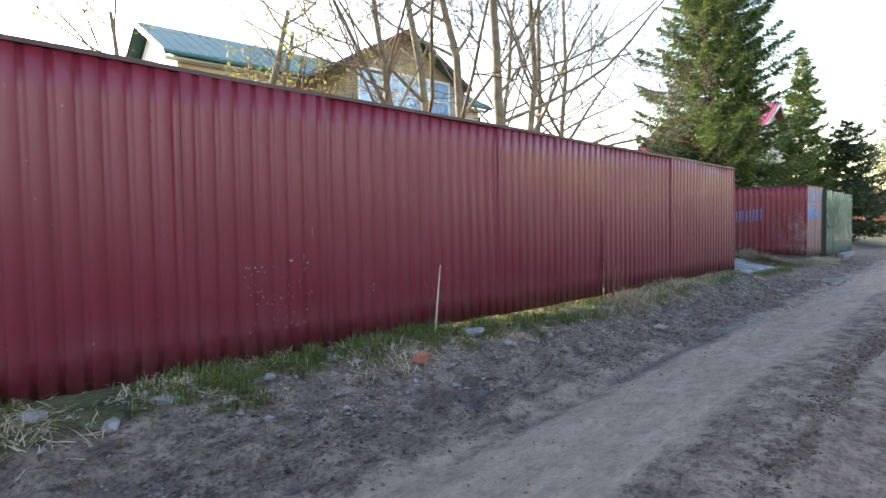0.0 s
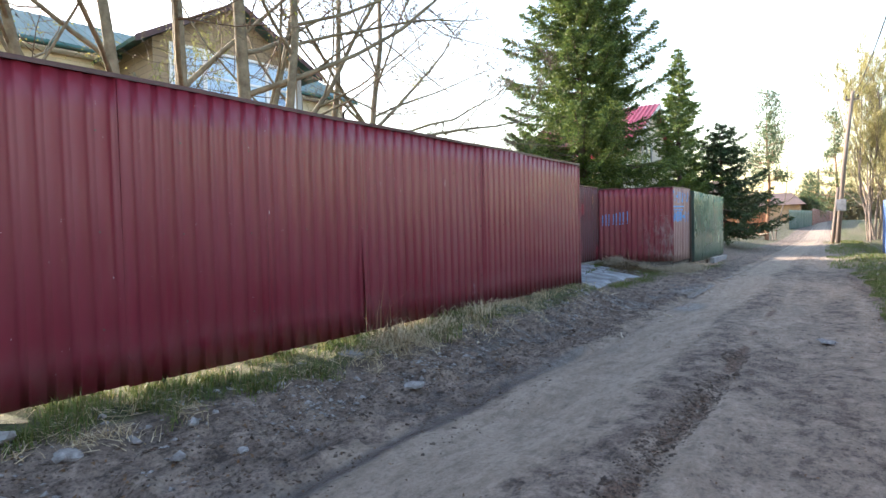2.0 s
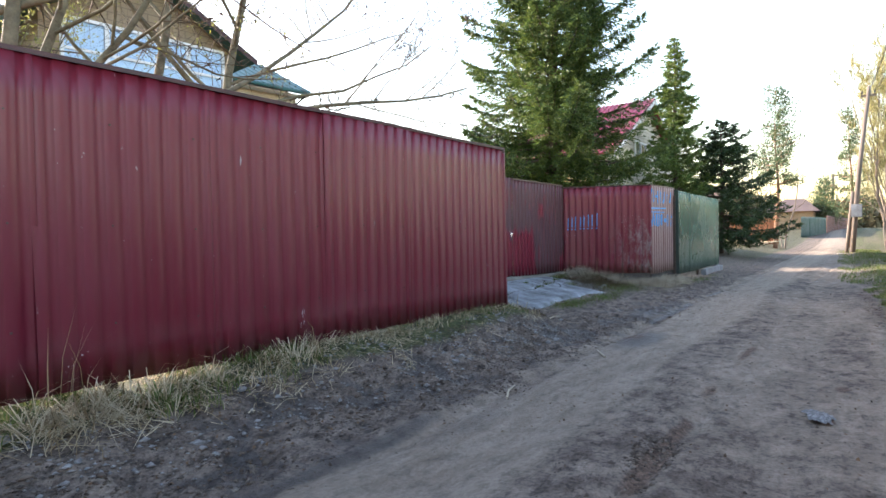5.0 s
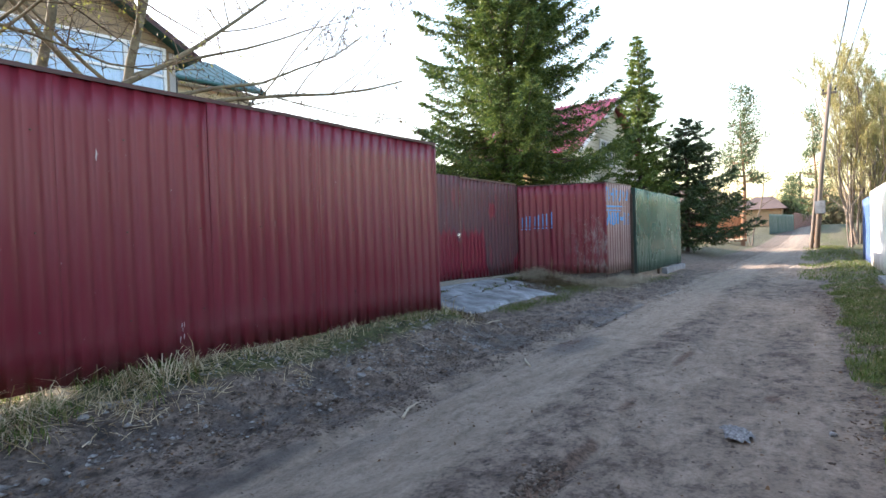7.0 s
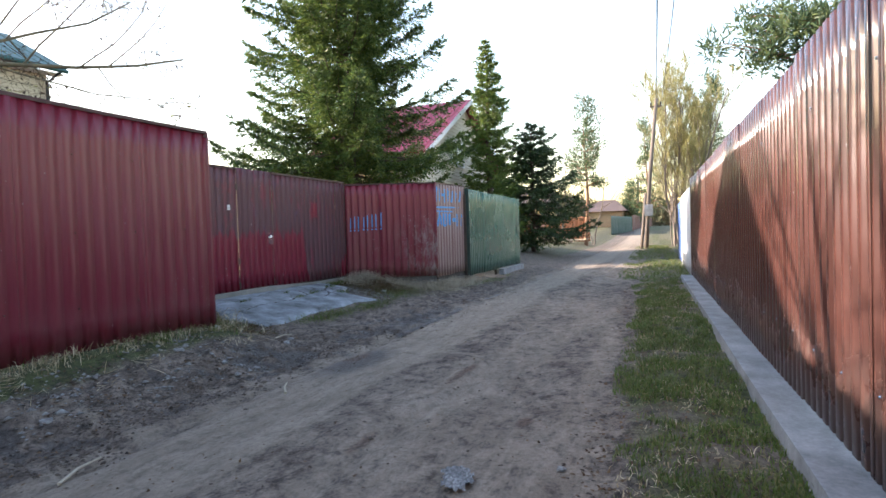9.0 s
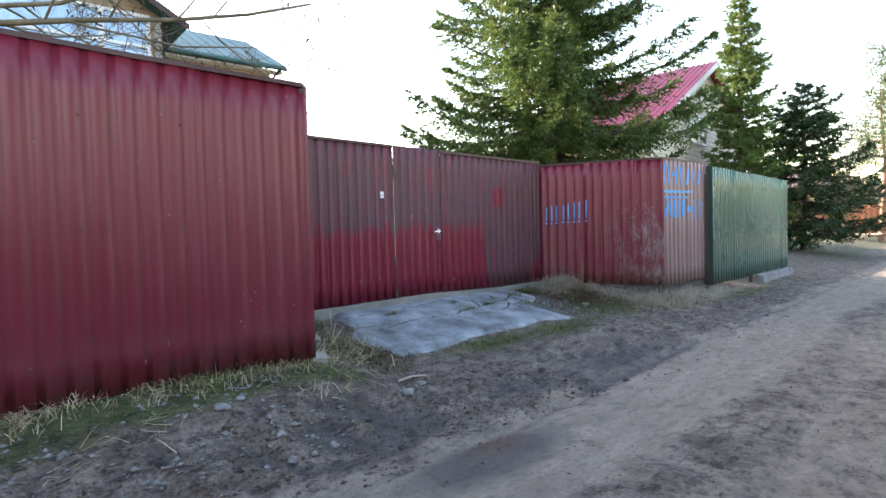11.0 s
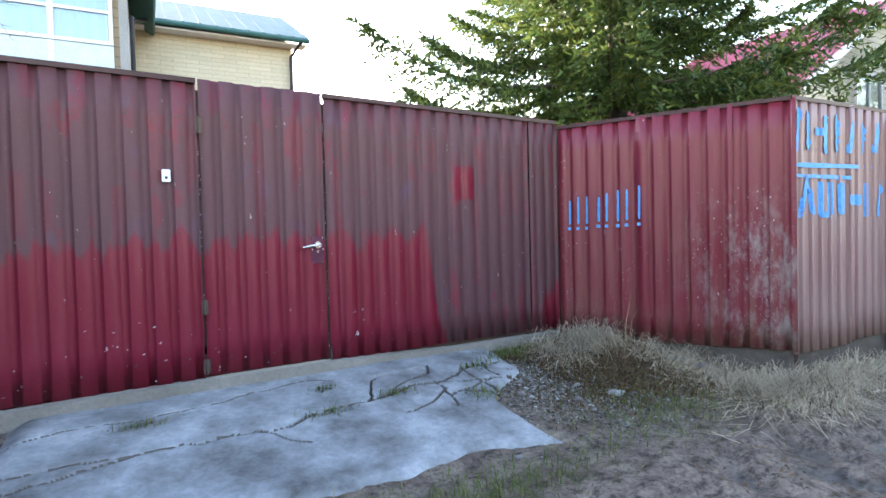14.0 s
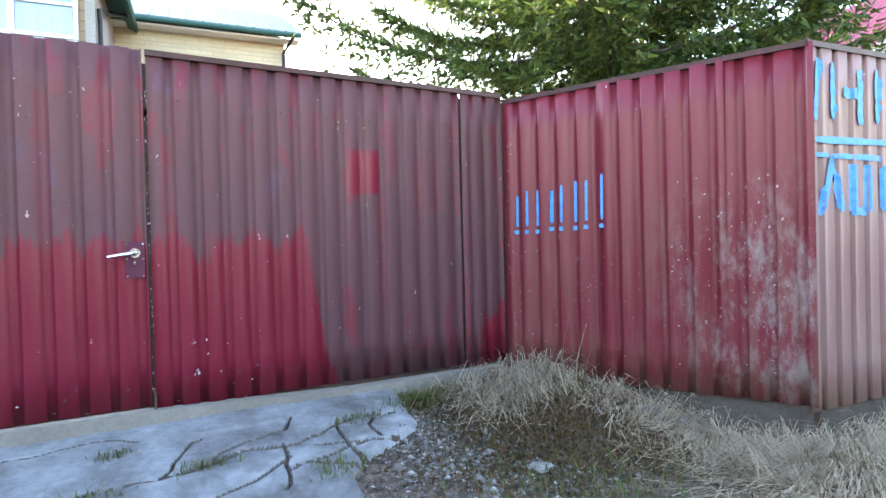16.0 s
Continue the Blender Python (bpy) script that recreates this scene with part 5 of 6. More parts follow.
def spruce(x, y, height, reach, low, label, mat, seed, gap=0.27, dense=1.0, lean=(0, 0), needle=0.085):
    rng = np.random.default_rng(seed)
    tree = thing("spruce_tree", label, "tree", at=(x, y, float(ground_z(x, y, 0))))
    zs = np.linspace(-0.2, height, 16)
    P = np.stack((lean[0] * zs / height + 0.03 * np.sin(zs), lean[1] * zs / height + 0.03 * np.cos(1.3 * zs), zs), -1)
    V, F = tubes([(P, 0.018 * height * np.clip(1 - zs / height, 0.02, 1) ** 0.8)], 9)
    part("trunk", array_mesh("trunk", V, F, BARK_SPRUCE, True), tree, "dark scaly trunk")
    limbs, NP, ND, NL = [], [], [], []
    h = low
    while h < height * 0.985:
        f = (h - low) / (height - low)
        L = reach * (1 - f) ** 0.85 * (0.55 + 0.45 * min(1, f * 8 + 0.5)) + 0.12
        cnt = int(rng.integers(5, 8)) if f < 0.8 else 4
        for k in range(cnt):
            az = 2 * np.pi * (k + rng.uniform(-0.3, 0.3)) / cnt + 2.4 * h
            l = L * rng.uniform(0.5, 1.22)
            t = np.linspace(0, 1, 7)
            droop = (0.28 - 0.75 * f) * l
            zz = h + rng.uniform(-0.08, 0.08) - droop * (1.6 * t - 0.95 * t * t) + 0.22 * l * t ** 3
            bend = 0.12 * l * rng.normal() * t * t
            B = np.stack((np.cos(az) * l * t - np.sin(az) * bend, np.sin(az) * l * t + np.cos(az) * bend, zz), -1)
            B[:, 0] += lean[0] * h / height
            B[:, 1] += lean[1] * h / height
            limbs.append((B, np.linspace(0.010 + 0.012 * l, 0.004, 7)))
            # side twigs, longer near the middle of the branch, hanging a little
            m = max(3, int(l / 0.075 * dense))
            s = np.sort(rng.uniform(0.14, 1.0, m))
            o = np.stack([np.interp(s, t, B[:, i]) for i in range(3)], -1)
            fwd = np.stack([np.interp(s, t, np.gradient(B[:, i])) for i in range(3)], -1)
            fwd /= np.linalg.norm(fwd, axis=1, keepdims=True)
            side = np.cross(fwd, [0, 0, 1.0])
            side /= np.linalg.norm(side, axis=1, keepdims=True) + 1e-9
            for sgn in (-1, 1):
                tl = (0.10 + 0.34 * l * np.sin(np.pi * np.clip(s * 0.92 + 0.06, 0, 1)) * (1.05 - 0.55 * s)) * rng.uniform(0.5, 1.1, m)
                tl = np.minimum(tl, 0.52)
                tw = side * sgn * 0.8 + fwd * 0.75 + np.stack((0.15 * rng.normal(size=m), 0.15 * rng.normal(size=m), -0.28 + 0.22 * rng.normal(size=m)), -1)
                tw /= np.linalg.norm(tw, axis=1, keepdims=True)
                nn = 6 if needle > 0.08 else 8
                q = np.linspace(0.08, 1.0, nn)
                pos = o[:, None] + tw[:, None] * (tl[:, None] * q[None])[..., None]
                pos[..., 2] -= 0.25 * (tl[:, None] * q[None]) ** 2 * 1.5
                dirs = tw[:, None] * 0.9 + 0.55 * rng.normal(size=(m, nn, 3))
                NP.append(pos.reshape(-1, 3))
                ND.append(dirs.reshape(-1, 3))
            pos = o + 0.02 * rng.normal(size=(m, 3))
            NP.append(pos)
            ND.append(fwd + 0.7 * rng.normal(size=(m, 3)))
        h += gap * rng.uniform(0.75, 1.25) * (1 - 0.35 * f)
    V, F = tubes(limbs, 4)
    tagged(part("branch_work", array_mesh("branch_work", V, F, BARK_SPRUCE), tree), "bare inner limbs", kind="stuff")
    NP, ND = np.concatenate(NP), np.concatenate(ND)
    V, F = spikes(NP, ND, rng.uniform(0.6, 1.3, len(NP)) * needle * 1.35, rng.uniform(0.35, 0.6, len(NP)) * needle, rng)
    part("crown", array_mesh("crown", V, F, mat), tree, "drooping needle sprays with gaps")
    return tree


spruce(19.75, 6.5, 12.5, 2.85, 2.3, "tall dense green spruce behind the fence corner", NEEDLES, 3, 0.225, 2.25, needle=0.074)
spruce(31.0, 6.26, 9.1, 1.65, 0.6, "slender young spruce with a pointed leader", NEEDLES_YOUNG, 4, 0.25, 1.2, needle=0.10)
spruce(32.6, 4.75, 5.7, 2.9, 0.7, "broad dark spruce beside the green fence", NEEDLES_DARK, 5, 0.27, 1.0, needle=0.11)


def grow(rng, p, d, length, radius, level, out, tips, up=0.12, spread=0.6, kids=(5, 8), shrink=0.55, wig=0.16, maxlevel=3, thin=0.003, first=0.35):
    """One limb and, from it, its branches; they bend upwards as they go."""
    n = 7 if level < 2 else 5
    P = [np.array(p, float)]
    d = np.array(d, float) / np.linalg.norm(d)
    seg = length / (n - 1)
    dirs = [d]
    for k in range(n - 1):
        d = d + wig * rng.normal(size=3) + np.array([0, 0, up])
        d /= np.linalg.norm(d)
        P.append(P[-1] + d * seg)
        dirs.append(d)
    P = np.array(P)
    out[min(level, 3)].append((P, radius * np.linspace(1, 0.35 if level < maxlevel else 0.25, n)))
    if level >= maxlevel:
        tips.append(P)
        return
    cnt = int(rng.integers(*kids))
    for k in range(cnt):
        f = rng.uniform(0.25 if level else first, 1.0)
        i = min(int(f * (n - 1)), n - 2)
        o = P[i] + (P[i + 1] - P[i]) * (f * (n - 1) - i)
        side = rng.normal(size=3)
        side -= side.dot(dirs[i]) * dirs[i]
        side /= np.linalg.norm(side) + 1e-9
        nd = dirs[i] * (1 - spread) + side * spread + np.array([0, 0, 0.05])
        grow(rng, o, nd, length * shrink * rng.uniform(0.65, 1.15) * (1.15 - 0.45 * f), max(radius * (1 - 0.6 * f) * 0.48, thin), level + 1, out, tips, up, spread, kids, shrink, wig, maxlevel, thin, first)


def bare_tree(name, x, y, stems, label, seed, bark=BARK, twig=TWIG, buds=0.5, bud_mat=BUDS, thin=0.003, kids=(5, 8), maxlevel=3, catkins=0.0, budsize=0.035, spread=0.6, up=0.12, shrink=0.55, first=0.35):
    rng = np.random.default_rng(seed)
    tree = thing(name, label, "tree", at=(x, y, float(ground_z(x, y, 0))))
    out, tips = {0: [], 1: [], 2: [], 3: []}, []
    for sx, sy, dx, dy, ln, r, *z0 in stems:
        grow(rng, (sx, sy, z0[0] if z0 else -0.15), (dx, dy, 1.0), ln, r, 0, out, tips, up, spread, kids, shrink, 0.09, maxlevel, thin, first)
    V, F = tubes(out[0], 10)
    part("trunk", array_mesh("trunk", V, F, bark, True), tree, "bare grey-green stems")
    V, F = tubes(out[1], 6)
    tagged(part("branch_work", array_mesh("branch_work", V, F, bark, True), tree), "slender branching limbs", kind="stuff")
    V, F = tubes(out[2] + out[3], 3)
    tagged(part("twig_work", array_mesh("twig_work", V, F, twig), tree), "fine bare twigs", kind="stuff")
    P = np.concatenate(tips)
    for amount, mat, nm, size in ((buds, bud_mat, "bud_cover", budsize), (catkins, CATKIN, "catkin_cover", 0.05)):
        if amount > 0:
            pick = P[rng.random(len(P)) < amount]
            pick = pick + 0.02 * rng.normal(size=pick.shape)
            V, F = spikes(pick, rng.normal(size=pick.shape) + (np.array([0, 0, -1.2]) if nm == "catkin_cover" else 0), size * rng.uniform(0.6, 1.4, len(pick)), size * 0.45, rng)
            tagged(part(nm, array_mesh(nm, V, F, mat), tree), "tiny opening yellow-green buds" if nm == "bud_cover" else "small dark old catkins", kind="stuff")
    return tree


bare_tree("alder_tree", 6.35, 5.5, ((0, 0, 0.02, 0.02, 7.6, 0.085), (0.22, 0.1, 0.12, 0.0, 8.0, 0.095), (-0.22, 0.1, -0.16, 0.05, 7.2, 0.075), (0.38, -0.05, 0.30, -0.06, 7.2, 0.07), (-0.1, 0.3, -0.42, 0.1, 6.4, 0.06), (0.3, 0.3, 0.6, 0.12, 6.4, 0.06), (-0.3, -0.1, -0.65, -0.05, 5.2, 0.05), (0.4, 0.1, 1.0, 0.1, 5.0, 0.045, 1.2)),
          "many-stemmed leafless alder behind the red fence", 11, buds=0.35, catkins=0.03, kids=(8, 11), spread=0.66, shrink=0.52, up=0.07)
bare_tree("alder_tree", 9.05, 5.75, ((0, 0, 0.24, -0.02, 6.6, 0.07), (-0.35, 0.35, 0.05, 0.1, 6.8, 0.065), (0.35, 0, 2.2, -0.25, 3.9, 0.032, 2.2), (0.45, 0.05, 1.5, 0.2, 4.2, 0.032, 2.6), (0.3, -0.05, 4.0, 0.1, 3.6, 0.026, 2.4), (0.1, 0.0, -1.2, 0.0, 3.0, 0.03, 2.6)),
          "leaning leafless alder with long bare boughs", 12, buds=0.05, catkins=0.10, kids=(7, 10), spread=0.6, up=0.045, shrink=0.46)
bare_tree("apple_tree", 3.4, 8.0, ((0, 0, 0.1, 0, 4.6, 0.09), (0.2, 0, 0.35, 0, 4.2, 0.07), (-0.2, 0, -0.3, 0, 4.0, 0.06)), "small garden tree with bursting buds", 13, buds=0.9, budsize=0.06)
bare_tree("apple_tree", 8.6, 10.5, ((0, 0, 0.1, 0, 4.4, 0.08), (0.2, 0, 0.3, 0, 4.2, 0.06)), "small garden tree before the house wall", 14, buds=0.9, budsize=0.06)
bare_tree("willow_tree", 46.0, -1.75, tuple((0.5 * math.cos(2.4 * k), 0.55 * math.sin(2.4 * k), 0.17 * math.cos(2.4 * k) * (1 + k % 3) / 2, 0.20 * math.sin(2.4 * k) * (1 + k % 3) / 2, 9.6 - 0.5 * (k % 4), 0.085 - 0.004 * (k % 5)) for k in range(11)),
          "tall yellowish willow clump beside the lane", 15, WOOD_POLE, STRAW_TWIG, 0.75, WILLOW_BUDS, thin=0.008, kids=(9, 13), budsize=0.085, spread=0.40, up=0.16, shrink=0.40, first=0.14)
for k, (x, y, h) in enumerate(((44.5, 5.6, 6.0), (43.5, 6.6, 5.0), (46.0, 3.7, 5.5), (45.2, 7.4, 4.5), (41.5, -1.2, 4.6))):
    bare_tree("sapling", x, y, ((0, 0, 0.04, 0, h, 0.05), (0.2, 0.1, 0.1, 0.05, h * 0.8, 0.035)), "thin bare pale sapling beside the lane", 40 + k, WOOD_POLE, TWIG, 0.5, BUDS, thin=0.008, kids=(4, 6), maxlevel=2, budsize=0.06)


def pine(x, y, height, low, reach, label, seed, size=0.22, dense=26, tufts=4):
    rng = np.random.default_rng(seed)
    tree = thing("pine_tree", label, "tree", at=(x, y, float(ground_z(x, y, 0))))
    zs = np.linspace(-0.2, height * 0.98, 12)
    P = np.stack((0.08 * np.sin(zs * 0.7), 0.08 * np.cos(zs * 0.9), zs), -1)
    V, F = tubes([(P, 0.014 * height * np.clip(1 - zs / height, 0.05, 1))], 9)
    part("trunk", array_mesh("trunk", V, F, BARK_PINE, True), tree, "orange-brown flaking trunk")
    limbs, NP, ND = [], [], []
    h = low
    while h < height:
        f = (h - low) / (height - low)
        for k in range(int(rng.integers(3, 6))):
            az = rng.uniform(0, 2 * np.pi)
            l = reach * (1 - 0.75 * f) * rng.uniform(0.5, 1.1) * min(1, 0.8 + 2 * f)
            t = np.linspace(0, 1, 6)
            B = np.stack((np.cos(az) * l * t, np.sin(az) * l * t, h + 0.1 * l * t + 0.2 * l * t * t), -1) + 0.05 * l * rng.normal(size=(6, 3)) * t[:, None]
            limbs.append((B, np.linspace(0.012 * l + 0.012, 0.006, 6)))
            for j in range(int(3 + l * tufts)):
                s = rng.uniform(0.35, 1.0)
                o = np.array([np.interp(s, t, B[:, i]) for i in range(3)]) + rng.normal(size=3) * np.array([0.16, 0.16, 0.10]) * l * 0.6
                e = o + rng.normal(size=3) * 0.1 + np.array([0.1 * np.cos(az), 0.1 * np.sin(az), 0.1])
                limbs.append((np.array([B[max(0, int(s * 5) - 1)], (o + B[int(s * 5)]) / 2, o]), np.array([0.007, 0.005, 0.003])))
                c = o + rng.normal(size=(dense, 3)) * size * 0.45
                NP.append(c)
                ND.append((c - o) * 4 / size * 0.3 + rng.normal(size=(dense, 3)) * 0.6 + np.array([0, 0, 0.5]))
        h += rng.uniform(0.28, 0.5)
    V, F = tubes(limbs, 4)
    tagged(part("branch_work", array_mesh("branch_work", V, F, BARK_PINE), tree), "slender branching limbs", kind="stuff")
    NP, ND = np.concatenate(NP), np.concatenate(ND)
    V, F = spikes(NP, ND, rng.uniform(0.5, 1.1, len(NP)) * size * 0.75, rng.uniform(0.10, 0.18, len(NP)) * size, rng)
    part("crown", array_mesh("crown", V, F, NEEDLES_PINE), tree, "loose tufts of long needles")
    return tree


pine(17.6, -4.0, 9.5, 2.9, 3.3, "broad pine leaning over the brown fence", 21, 0.22, 60, 10)
pine(44.5, 3.95, 9.4, 3.8, 2.1, "tall slim pine with a bare lower trunk", 22, 0.34, 16)
pine(50.0, -3.7, 11.2, 3.0, 2.0, "slender pine behind the willow clump", 23, 0.34, 18)
pine(49.0, 0.45, 8.6, 2.0, 1.7, "slender pine behind the power pole", 25, 0.30, 14)
pine(75.0, 2.9, 5.2, 0.6, 2.0, "small dense far pine", 24, 0.5, 12)

# ---------------------------------------------------------------- grass, straw, stones
def blades(name, P, length, width, lean, mat, label, category, seed, segs=2):
    """Many bent grass blades in one mesh."""
    rng = np.random.default_rng(seed)
    n = len(P)
    az = rng.uniform(0, 2 * np.pi, n)
    if lean > 2:
        az = 14 * vnoise(P[:, 0], P[:, 1], 0.35, 8) + 0.55 * rng.normal(size=n)
    L = length * rng.uniform(0.45, 1.25, n)
    out = lean * rng.uniform(0.3, 1.6, n)
    w = width * rng.uniform(0.6, 1.3, n)
    d = np.stack((np.cos(az), np.sin(az), 0 * az), -1)
    s = np.stack((-np.sin(az), np.cos(az), 0 * az), -1) * w[:, None] * 0.5
    up = np.array([0, 0, 1.0])
    ang1, ang2 = out * 0.5, np.minimum(out * 1.7, 2.0)
    mid = P + (d * np.sin(ang1)[:, None] + up * np.cos(ang1)[:, None]) * (L * 0.5)[:, None]
    tip = mid + (d * np.sin(ang2)[:, None] + up * np.cos(ang2)[:, None]) * (L * 0.5)[:, None]
    V = np.stack((P - s, P + s, mid + s * 0.8, mid - s * 0.8, tip), 1)
    idx = 5 * np.arange(n)[:, None]
    F = np.concatenate((idx + np.array([[0, 1, 2]]), idx + np.array([[0, 2, 3]]), idx + np.array([[3, 2, 4]])))
    V = V.reshape(-1, 3)
    V[:, 2] = np.maximum(V[:, 2], ground_z(V[:, 0], V[:, 1]) + 0.002 + 0.03 * np.repeat(rng.random(n), 5) * (lean > 2))
    return tagged(new(name, array_mesh(name, V, F, mat)), label, category, kind="stuff")


def scatter(n, x0, x1, y_of, width, seed, clump=0.4, cut=0.5):
    """Places in a strip along x, in clumps."""
    rng = np.random.default_rng(seed)
    x = rng.uniform(x0, x1, n * 3)
    y = y_of(x) + width * rng.uniform(-1, 1, n * 3)
    edge = np.abs(y - y_of(x)) / width
    lumps = 0.6 * vnoise(x + 0.6 * y, y - 0.6 * x, clump, seed) + 0.4 * vnoise(x - 0.8 * y, y + 0.8 * x, clump * 0.43, seed + 7)
    keep = lumps - 0.25 * step(0.6, 1.0, edge) + 0.13 * rng.normal(size=n * 3) > cut
    x, y = x[keep][:n], y[keep][:n]
    return np.stack((x, y, ground_z(x, y) - 0.004), -1)


blades("verge_grass", scatter(15000, -0.5, 8.8, lambda x: fence_y(x) - 0.15, 0.46, 51, 0.33, 0.60), 0.12, 0.006, 0.7, GRASS, "fresh green grass tufts along the red fence", "grass", 1)
blades("dry_verge_grass", scatter(8000, -0.5, 12.3, lambda x: fence_y(x) - 0.22, 0.48, 52, 0.30, 0.62), 0.16, 0.005, 2.2, GRASS_DRY, "matted dry grass along the red fence", "grass", 2)
blades("verge_grass", scatter(1300, 8.8, 12.3, lambda x: fence_y(x) - 0.1, 0.3, 56, 0.42, 0.66), 0.10, 0.006, 0.8, GRASS, "sparse grass under the red fence", "grass", 12)
blades("dry_verge_grass", scatter(900, 7.6, 12.2, lambda x: fence_y(x) - 0.1, 0.22, 58, 0.4, 0.52), 0.11, 0.005, 1.0, GRASS_DRY, "pale dry stems under the red fence", "grass", 15)
blades("garden_grass", scatter(6000, 3.0, 12.3, lambda x: fence_y(x) + 1.2, 0.9, 53, 0.6, 0.4), 0.11, 0.008, 0.7, GRASS, "sunlit garden grass behind the fence", "grass", 3)
blades("lane_grass", scatter(46000, 6.5, 21.0, lambda x: kerb_y(x) + 0.40 + 0.22 * (vnoise(x, x * 0, 1.1, 91) - 0.5), 0.50, 54, 0.34, 0.56), 0.06, 0.006, 0.8, GRASS, "short green grass strip beside the plinth", "grass", 4)
blades("lane_grass", scatter(9000, 21.0, 44.0, lambda x: kerb_y(x) + 0.5, 0.9, 55, 0.9, 0.4), 0.10, 0.012, 0.8, GRASS, "grass strip farther along the lane", "grass", 5)


def spot(n, x, y, rx, ry, seed):
    rng = np.random.default_rng(seed)
    a = rng.normal(size=(n, 2)) * np.array([[rx, ry]]) * 0.5
    X, Y = x + a[:, 0], y + a[:, 1]
    return np.stack((X, Y, ground_z(X, Y) - 0.004), -1)


def spots(rows, seed):
    return np.concatenate([spot(n, x, y, rx, ry, seed + k) for k, (n, x, y, rx, ry) in enumerate(rows)])


blades("dry_straw", spots(((1200, 17.3, 4.84, 0.40, 0.30), (1000, 18.05, 3.82, 0.36, 0.42), (1900, 18.6, 3.36, 0.9, 0.26), (260, 17.85, 4.35, 0.25, 0.35), (900, 19.5, 3.25, 0.7, 0.2), (1500, 17.35, 4.80, 0.42, 0.26), (2300, 18.35, 3.45, 0.75, 0.34), (700, 17.8, 4.35, 0.32, 0.40)), 61), 0.34, 0.0042, 2.9, STRAW, "long matted dry straw at the fence corner", "straw", 6)
blades("dry_straw", spots(((700, 7.15, 3.45, 0.7, 0.2), (260, 8.6, 3.5, 0.5, 0.2), (130, 12.5, 3.85, 0.4, 0.35), (90, 13.0, 4.4, 0.3, 0.4)), 67), 0.34, 0.007, 2.2, GRASS_DRY, "dry straw clump under the bent fence sheet", "straw", 7)
blades("weed_tufts", spots(((80, 14.05, 4.86, 0.18, 0.05), (55, 15.1, 4.92, 0.10, 0.05), (75, 15.0, 4.58, 0.16, 0.05), (70, 15.45, 4.66, 0.14, 0.06), (90, 16.0, 4.42, 0.12, 0.10), (75, 16.25, 4.85, 0.14, 0.07), (900, 14.3, 3.62, 0.7, 0.16), (900, 15.4, 3.5, 0.8, 0.2), (700, 16.9, 3.7, 0.8, 0.4), (400, 16.7, 5.0, 0.3, 0.12),
                            (700, 12.75, 4.3, 0.4, 0.5), (500, 20.5, 3.0, 1.5, 0.2), (400, 13.0, 5.0, 0.16, 0.2)), 71) + np.array([0, 0, 0.03]), 0.075, 0.005, 1.0, GRASS, "small green weed tufts in cracks and edges", "weeds", 8)
# dark stems added under the straw to darken the gaps in it
DARK_STEMS = leafy("dark_stems", [(0.05, 0.032, 0.018), (0.11, 0.07, 0.036), (0.18, 0.125, 0.07)], 0.8, 0.1)
blades("dark_straw", spots(((900, 17.25, 4.75, 0.45, 0.35), (900, 18.3, 3.5, 0.8, 0.35), (700, 17.6, 4.35, 0.5, 0.5)), 63), 0.24, 0.005, 2.9, DARK_STEMS, "dark stems in the gaps of the straw", "straw", 17)
MOSS = leafy("brown_moss", [(0.085, 0.048, 0.018), (0.13, 0.075, 0.026), (0.055, 0.034, 0.016), (0.07, 0.085, 0.025)], 0.85, 0.1)
blades("brown_moss", spots(((6500, 17.2, 4.58, 0.50, 0.34), (4200, 17.1, 4.22, 0.75, 0.42), (1500, 17.7, 3.95, 0.6, 0.4), (900, 16.75, 4.95, 0.3, 0.12), (1200, 13.0, 3.95, 0.35, 0.5)), 77) + np.array([0, 0, 0.008]), 0.045, 0.008, 1.6, MOSS, "brown moss and rotted stems on gravel", "moss", 16)
blades("tall_stalks", spots(((9, 7.0, 3.6, 0.25, 0.1), (2, 3.6, 3.72, 0.06, 0.02), (4, 17.6, 4.5, 0.2, 0.2)), 81), 0.55, 0.007, 0.35, GRASS_DRY, "tall dead weed stalks", "weeds", 9)


def stone_mesh(seed, mat, flat=0.6):
    rng = np.random.default_rng(seed)
    bm = bmesh.new()
    bmesh.ops.create_icosphere(bm, subdivisions=2, radius=1.0)
    off = Vector(rng.uniform(-5, 5, 3))
    for v in bm.verts:
        v.co = v.co * (1 + 0.55 * noise.noise(v.co * 1.2 + off) + 0.22 * noise.noise(v.co * 3.1 + off))
        v.co.z *= flat
        v.co.z = max(v.co.z, -0.3)
    me = bpy.data.meshes.new("stone")
    bm.to_mesh(me)
    bm.free()
    me.materials.append(mat)
    return me


STONES = [stone_mesh(s, STONE, 0.42) for s in range(5)]
rng = np.random.default_rng(91)
STONE_AT = ((4.16, 3.25, 0.075), (6.45, 2.78, 0.085), (0.85, 3.45, 0.06), (1.15, 3.55, 0.07), (1.5, 3.4, 0.055), (1.85, 3.55, 0.05), (0.55, 3.7, 0.07), (3.9, 3.5, 0.13), (2.4, 3.6, 0.06), (2.75, 3.62, 0.05), (3.1, 3.45, 0.04),
            (4.9, 2.8, 0.035), (9.92, 2.86, 0.05), (12.65, 3.1, 0.06), (12.9, 3.2, 0.04), (11.3, 3.2, 0.05), (16.9, 4.1, 0.06), (16.6, 3.75, 0.03), (10.35, -0.35, 0.03), (5.6, 3.35, 0.045), (8.0, 3.3, 0.04), (17.9, 4.3, 0.09), (17.95, 4.15, 0.08))
